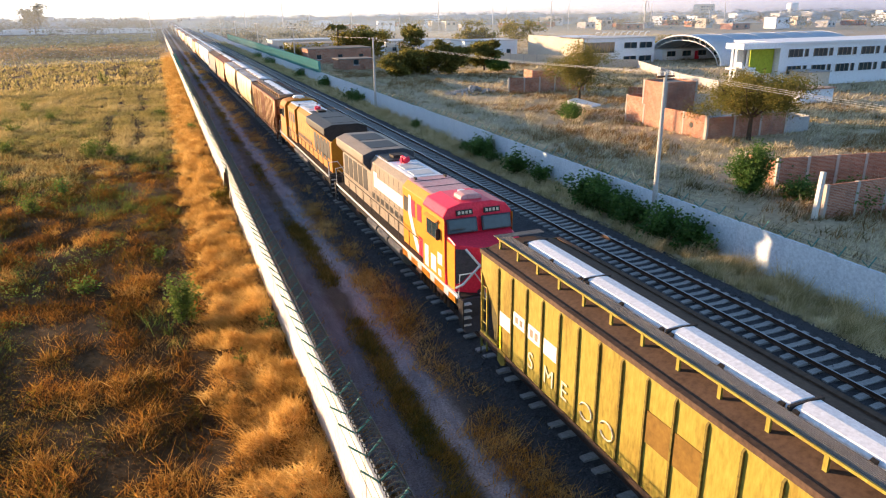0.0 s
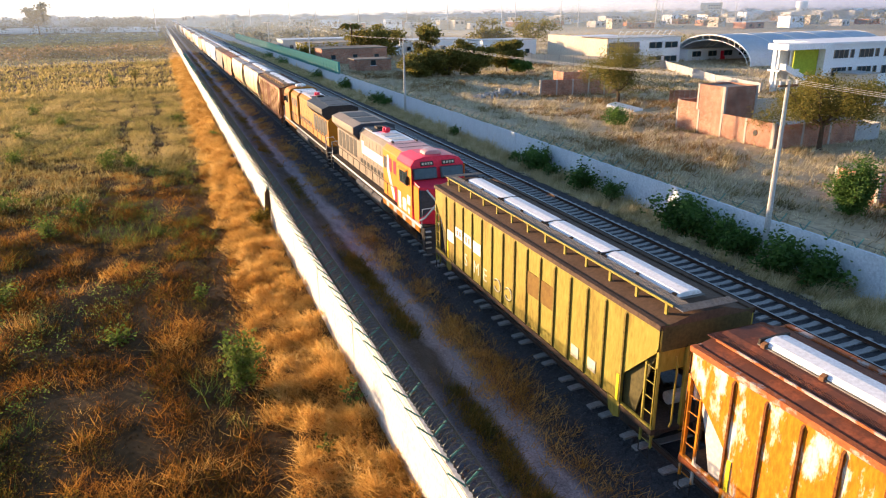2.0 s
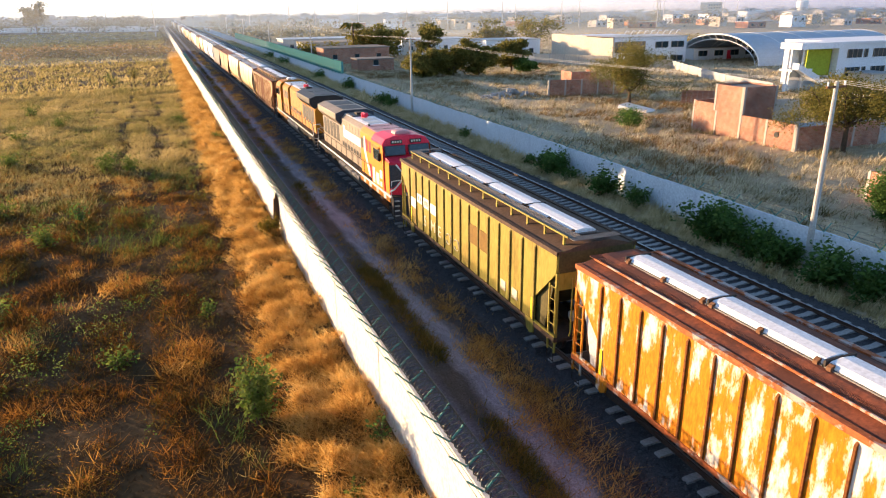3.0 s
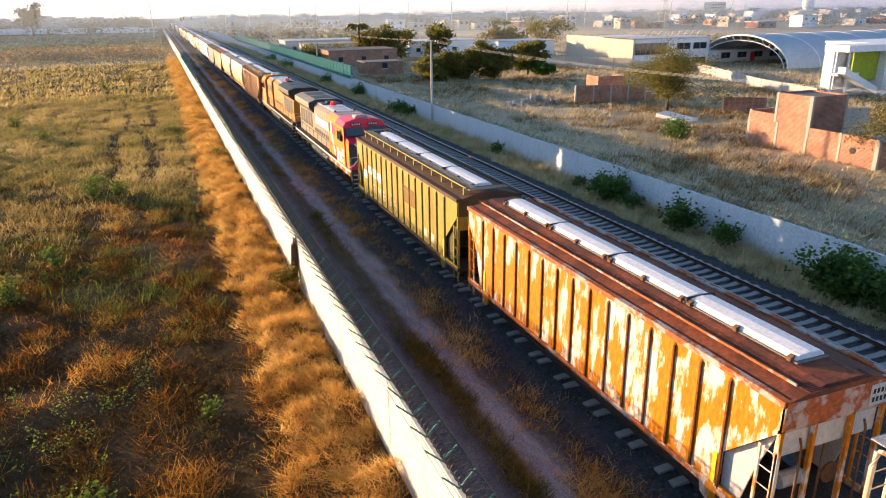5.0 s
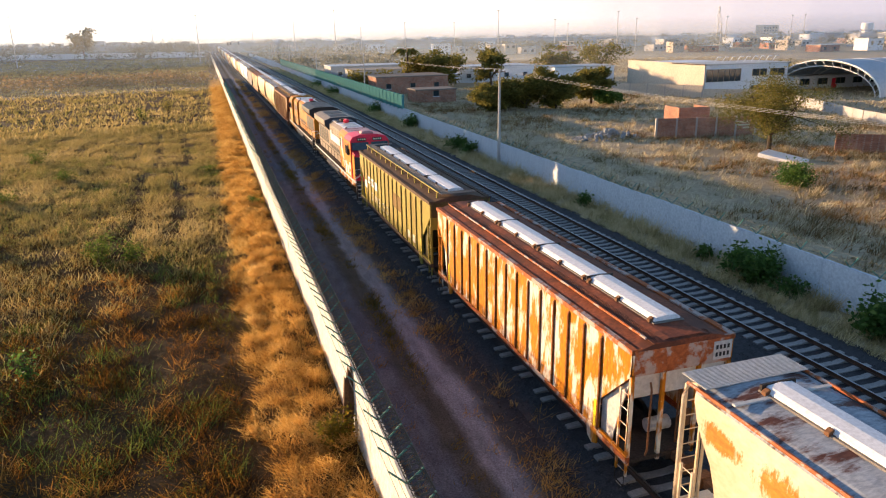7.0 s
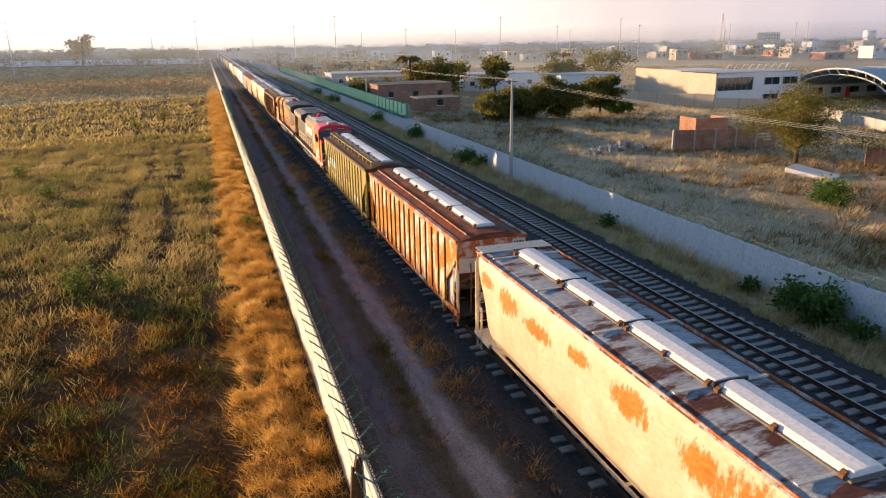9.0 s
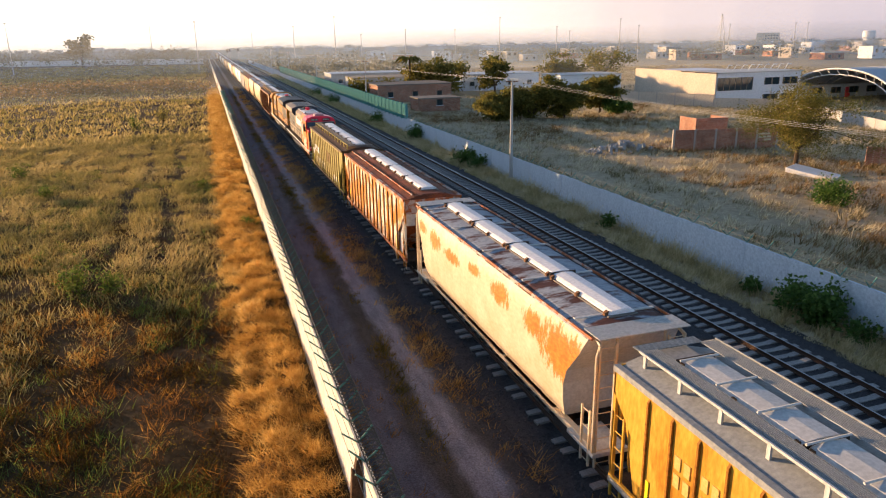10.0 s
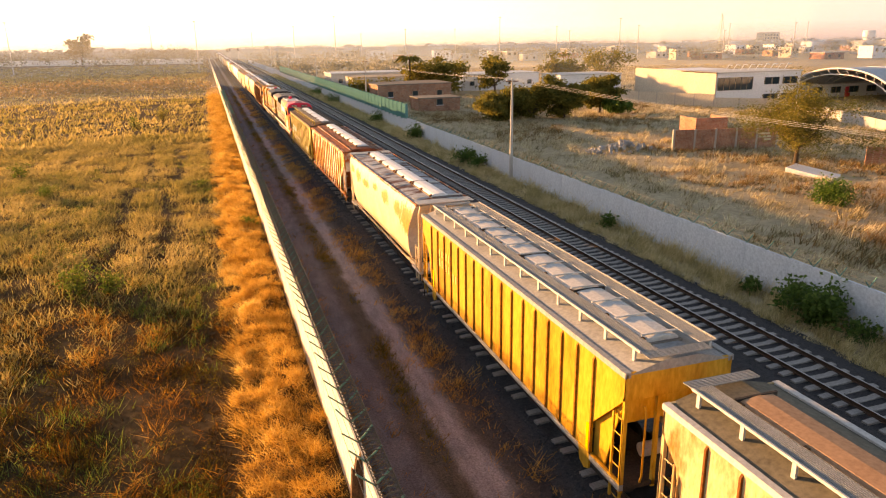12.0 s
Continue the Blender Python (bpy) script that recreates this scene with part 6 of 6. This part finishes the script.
            window_unit(b, x0 + 3.6, x0 + 4.3, 95.45, z0, z0 + 1.3, 1)
    hut = thing("school_annex", "low cream annex beside the school block", "building")
    part("wall", Shape().box(96.0, 100.5, 90.5, 94.5, g, 1.6), "plaster", hut)
    part("roof", Shape().box(95.8, 100.7, 90.3, 94.7, 1.6, 1.8), "wall_grey", hut)
    low = thing("compound_wall", "long cream rendered compound wall with posts", "wall")
    wall_run(low, "wall_panel", "plaster", 74.0, 180.0, 80.4, 167.0, g, 1.4, 0.2, posts=4)
    wall_run(low, "wall_panel", "plaster", 80.4, 167.0, 90.3, 150.6, g, 1.2, 0.2, posts=4)
    wall_run(low, "wall_panel", "plaster", 90.3, 150.6, 100.3, 141.6, g, 0.6, 0.2, posts=4)
    wall_run(low, "wall_panel", "wall_grey", 100.3, 141.6, 86.8, 110.6, g, 0.4, 0.2, posts=3)
    wall_run(low, "wall_panel", "wall_grey", 86.8, 110.6, 83.5, 97.0, g, 0.4, 0.2, posts=3)


school()


def grey_house(x0, x1, y0, y1, z, mat, roof="slab_dark"):
    h = thing("flat_house", "low flat-roofed grey block house", "house")
    b = part("wall", Shape().box(x0, x1, y0, y1, -1.4, z), mat, h)
    part("roof", Shape().box(x0 - 0.2, x1 + 0.2, y0 - 0.2, y1 + 0.2, z, z + 0.2), roof, h)
    n = max(1, int((x1 - x0) / 5))
    for i in range(n):
        xx = x0 + (x1 - x0) * (i + 0.5) / n
        window_unit(b, xx - 0.6, xx + 0.6, y0 - 0.02, 0.2, 1.3, 1)


grey_house(33.3, 50.0, 187.8, 199.0, 2.7, "brickwork")
grey_house(35.8, 44.0, 165.2, 171.0, 1.4, "brickwork")
grey_house(35.0, 60.0, 222.0, 234.0, 2.6, "wall_grey")
grey_house(33.0, 66.0, 246.0, 258.0, 2.8, "wall_grey", "sheet_roof")
grey_house(62.0, 84.0, 214.0, 226.0, 3.0, "white_wall", "sheet_roof")
grey_house(76.0, 92.0, 186.0, 196.0, 3.6, "white_wall", "hatch_grey")


# ---- the town on the horizon ----
def town():
    r = random.Random(11)
    protos = []
    for k, (w, d, hh, mat) in enumerate(((9, 8, 3.5, "far_town"), (11, 9, 6.2, "white_wall"), (7, 8, 5.6, "plaster"), (13, 10, 3.4, "brick"), (10, 9, 6.4, "far_town"))):
        h = thing("town_house", ("pale", "white", "cream", "brick red", "pale")[k] + " flat-roofed town house", "house", group="houses of the far town")
        b = part("wall", Shape().box(-w / 2, w / 2, -d / 2, d / 2, -1.6, hh), mat, h)
        part("roof", Shape().box(-w / 2 - 0.2, w / 2 + 0.2, -d / 2 - 0.2, d / 2 + 0.2, hh, hh + 0.25), "hatch_grey", h)
        for i in range(2):
            for z in ((3.6,) if hh > 5 else (1.0,)):
                part("window", Shape().box(-w / 4 + i * w / 2 - 0.8, -w / 4 + i * w / 2 + 0.8, -d / 2 - 0.04, -d / 2 + 0.02, z, z + 1.4), "glass_dark", b)
        protos.append(h)
    first = set()
    for k in range(300):
        a = radians(r.uniform(-14, 66))
        d = 430 + 800 * r.random() ** 1.2
        if a < radians(8):
            d += 250
        x, y = -1 + d * math.sin(a), 38 + d * math.cos(a)
        if -10 < x < 30:
            continue
        i = r.randrange(5)
        m = pose(x, y, -1.2, 0, 0, r.choice((0, 90, 12, -8)))
        if i in first:
            copy_thing(protos[i], m)
        else:
            protos[i].matrix_basis = m
            first.add(i)
    t = thing("tower_block", "pale four-storey apartment block", "building", pose(621, 720, -1.2))
    b = part("wall", Shape().box(-11, 11, -6, 6, 0, 15), "plaster", t)
    for f in range(4):
        for i in range(5):
            part("window", Shape().box(-9.5 + i * 4, -7.5 + i * 4, -6.1, -5.9, 1.5 + f * 3.2, 3.1 + f * 3.2), "glass_dark", b)
    wt = thing("water_tower", "white mushroom-shaped water tower", "water tower", pose(592, 560, -1.2))
    part("stem", Shape().tube([(0, 0, 0), (0, 0, 5), (0, 0, 8)], 3.6, 14, 4.4), "hatch_white", wt)
    part("tank", Shape().prism([(5.4 * math.cos(q), 5.4 * math.sin(q)) for q in np.linspace(0, 6.283, 17)[:-1]], "z", 8, 15.2), "hatch_white", wt, bevel=1.2)
    for x, y, h, w in ((-75, 760, 8, 12), (-95, 780, 9, 10)):
        q = thing("tower_block", "hazy pale block on the skyline", "building", pose(x, y, 0))
        part("wall", Shape().box(-w / 2, w / 2, -5, 5, 0, h), "far_town", q)
        part("roof", Shape().box(-w / 2 - 0.3, w / 2 + 0.3, -5.3, 5.3, h, h + 0.5), "hatch_grey", q)
    # lattice tower
    la = thing("lattice_tower", "thin steel lattice transmission tower", "tower", pose(310, 420, -1.2))
    for sx in (-1, 1):
        for sy in (-1, 1):
            part("leg", Shape().tube([(sx * 3, sy * 3, 0), (sx * 0.5, sy * 0.5, 22), (sx * 0.15, sy * 0.15, 26)], 0.09, 4), "wire", la)
    for z in range(0, 22, 3):
        w = 3 - 2.5 * z / 22
        part("brace", Shape().tube([(-w, -w, z), (w, -w, z + 3)], 0.06, 4), "wire", la)
    # long pale wall and trees beyond the sunny field
    lw = thing("perimeter_wall", "long pale perimeter wall across the field", "wall")
    wall_run(lw, "wall_panel", "white_wall", -330, 640, -2.5, 537, -1.2, 2.4, 0.3, posts=12)
    sh = thing("farm_shed", "white shed at the field's edge", "shed", pose(-150, 300, -1))
    part("wall", Shape().box(-8, 8, -5, 5, 0, 4), "white_wall", sh)
    part("roof", Shape().prism([(-5.3, 4), (0, 5.6), (5.3, 4)], "x", -8.3, 8.3), "sheet_roof", sh)


town()


def far_woods():
    pts = []
    r = np.random.default_rng(5)
    def clump(x, y, rad, h, n):
        q = r.normal(0, 1, (n, 3)) * np.array([rad * 0.5, rad * 0.5, h * 0.22]) + np.array([x, y, h * 0.5])
        q[:, 2] = np.maximum(q[:, 2], 0.0)
        pts.append(q)
    for k in range(1000):
        a = r.uniform(-0.75, 1.15)
        d = 420 + 900 * r.uniform(0, 1) ** 1.2
        x, y = -1 + d * math.sin(a), 38 + d * math.cos(a)
        if 0 < x < 32:
            continue
        clump(x, y, r.uniform(4, 11), r.uniform(4, 9), 62)
    for k in range(90):
        x = -r.uniform(5, 330)
        clump(x, 600 + 0.25 * x + r.uniform(0, 90), r.uniform(5, 12), r.uniform(6, 11), 90)
    for k in range(70):
        clump(r.uniform(28, 90), r.uniform(280, 470), r.uniform(3, 6), r.uniform(2.0, 4.0), 60)
    p = np.concatenate(pts)
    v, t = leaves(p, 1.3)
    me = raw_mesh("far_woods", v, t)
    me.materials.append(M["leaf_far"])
    tagged(new("far_woods", me), "belt of distant trees, greyed and paled for haze", "trees", kind="stuff")


far_woods()


def hedge():
    r = np.random.default_rng(8)
    pts = []
    for k in range(90):
        x = -r.uniform(3, 150)
        q = r.normal(0, 1, (190, 3)) * np.array([2.4, 1.6, 0.7]) + np.array([x, 255 + 9 * r.normal() - 0.05 * x, 0.4])
        pts.append(q)
    v, t = leaves(np.concatenate(pts), 0.8)
    me = raw_mesh("hedge", v, t)
    me.materials.append(M["grass_verge"])
    tagged(new("hedge", me), "straggling scrub hedge across the field", "hedge", kind="stuff")


hedge()
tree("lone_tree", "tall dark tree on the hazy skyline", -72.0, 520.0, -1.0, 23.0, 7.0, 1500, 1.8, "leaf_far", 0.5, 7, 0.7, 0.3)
palm = thing("palm_tree", "ragged palm tree by the low houses", "tree", pose(45.5, 206.0, -1.2))
part("trunk", Shape().tube([(0, 0, 0), (0.2, 0.1, 5), (0.1, 0, 9.0)], 0.3, 7, 0.22), "bark", palm)
for k in range(16):
    a = k * 2.4
    q = rng.uniform(1.5, 2.6)
    part("frond", Shape().prism([(0, -0.3), (q, 0.45 * math.sin(k)), (q * 1.6, -1.3), (q * 0.8, -0.1)], "y", -0.18, 0.18), "leaf_olive", palm, at=pose(0.1, 0, 9.2, 0, 0, math.degrees(a)))


# ---- small things ----
shrub("weed_shrub", "yellowing bush at the foot of the whitewashed wall", 0.75, 53.0, -0.7, 1.9, 0.7, 10, 1400, 0.12, "leaf_field")
w = thing("broken_post", "charred splintered wooden post leaning on the wall", "post", pose(1.12, 53.45, -0.75, 3, 4, 0))
part("shaft", Shape().prism([(-0.17, 0), (0.17, 0), (0.16, 2.2), (0.13, 2.75), (0.09, 2.45), (0.05, 2.95), (0.0, 2.6), (-0.05, 2.85), (-0.1, 2.4), (-0.16, 2.5)], "y", -0.09, 0.09), "wood", w)
for sx, sy in ((13.9, 560), (17.0, 600), (23.8, 620)):
    s = thing("signal_post", "railway signal post with red lamp", "railway signal", pose(sx, sy, -0.4), "far signals")
    part("mast", Shape().tube([(0, 0, 0), (0, 0, 7.5)], 0.12, 6), "pole", s)
    part("head", Shape().box(-0.5, 0.5, -0.15, 0.15, 6.0, 8.4), "black_paint", s)


# ---- sleepers, the nearest as pieces, and loose ballast ----
def lay_sleepers(track, cx, buried):
    me = sleeper_shape().mesh("sleeper")
    me.materials.append(M["concrete_tie"])
    y, k = -6.0, 0
    while k < 260:
        low = -0.11 if buried and k % 3 == 2 else 0.0
        part("sleeper", me, None, track, at=pose(cx + random.uniform(-0.02, 0.02), y, -0.29 + low + random.uniform(-0.008, 0.008), 0, 0, random.uniform(-0.6, 0.6)))
        y += 0.615
        k += 1
    src = sleeper_shape()
    v0, rest = np.array(src.v), Shape()
    while y < 620:
        rest.add(v0 + np.array([cx, y, -0.29]), src.f)
        y += 0.615
    me = bpy.data.meshes.new("sleepers")
    me.from_pydata(rest.v, [], rest.f)
    me.materials.append(M["concrete_tie"])
    tagged(part("sleeper_row", me, None, track), kind="stuff")


lay_sleepers(track_near, NEAR_X, True)
lay_sleepers(track_far, FAR_X, False)


def loose_ballast():
    n = 20000
    y = spread_y(n, 8, 170)
    x = np.where(rng.uniform(0, 1, n) < 0.62, rng.uniform(6.1, 8.6, n), rng.uniform(12, 22.2, n))
    z = ground_at(x) + 0.015
    d = np.array([(1, 0, 0), (-1, 0, 0), (0, 1, 0), (0, -1, 0), (0, 0, 1), (0, 0, -1)], float)
    s = rng.uniform(0.025, 0.06, (n, 1, 1)) * rng.uniform(0.6, 1.3, (n, 6, 1))
    a = rng.uniform(0, 6.28, n)
    c, sn = np.cos(a)[:, None], np.sin(a)[:, None]
    q = d[None] * s
    rx = q[:, :, 0] * c - q[:, :, 1] * sn + 0.3 * q[:, :, 2]
    ry = q[:, :, 0] * sn + q[:, :, 1] * c
    v = np.stack([rx + x[:, None], ry + y[:, None], q[:, :, 2] * 0.8 + z[:, None]], 2).reshape(-1, 3)
    f = np.array([(0, 2, 4), (2, 1, 4), (1, 3, 4), (3, 0, 4), (2, 0, 5), (1, 2, 5), (3, 1, 5), (0, 3, 5)])
    t = (np.arange(n)[:, None, None] * 6 + f[None]).reshape(-1, 3)
    me = raw_mesh("ballast_stones", v, t)
    me.materials.append(M["stone"])
    tagged(new("ballast_stones", me), "loose dark grey ballast stones", "gravel", kind="stuff")


loose_ballast()


# ---- what moves ----
TRAIN_S = [(0, 0.0), (1, 8.0), (2, 16.1), (3, 24.35), (4, 32.45), (5, 40.55), (6, 48.6), (7, 56.7), (8, 64.85), (9, 73.0), (10.5, 85.4), (12, 98.1)]


def motions():
    for car, y, turn in TRAIN:
        walk(car, [(t, pose(NEAR_X, y + s, 0, 0, 0, turn)) for t, s in TRAIN_S])


motions()
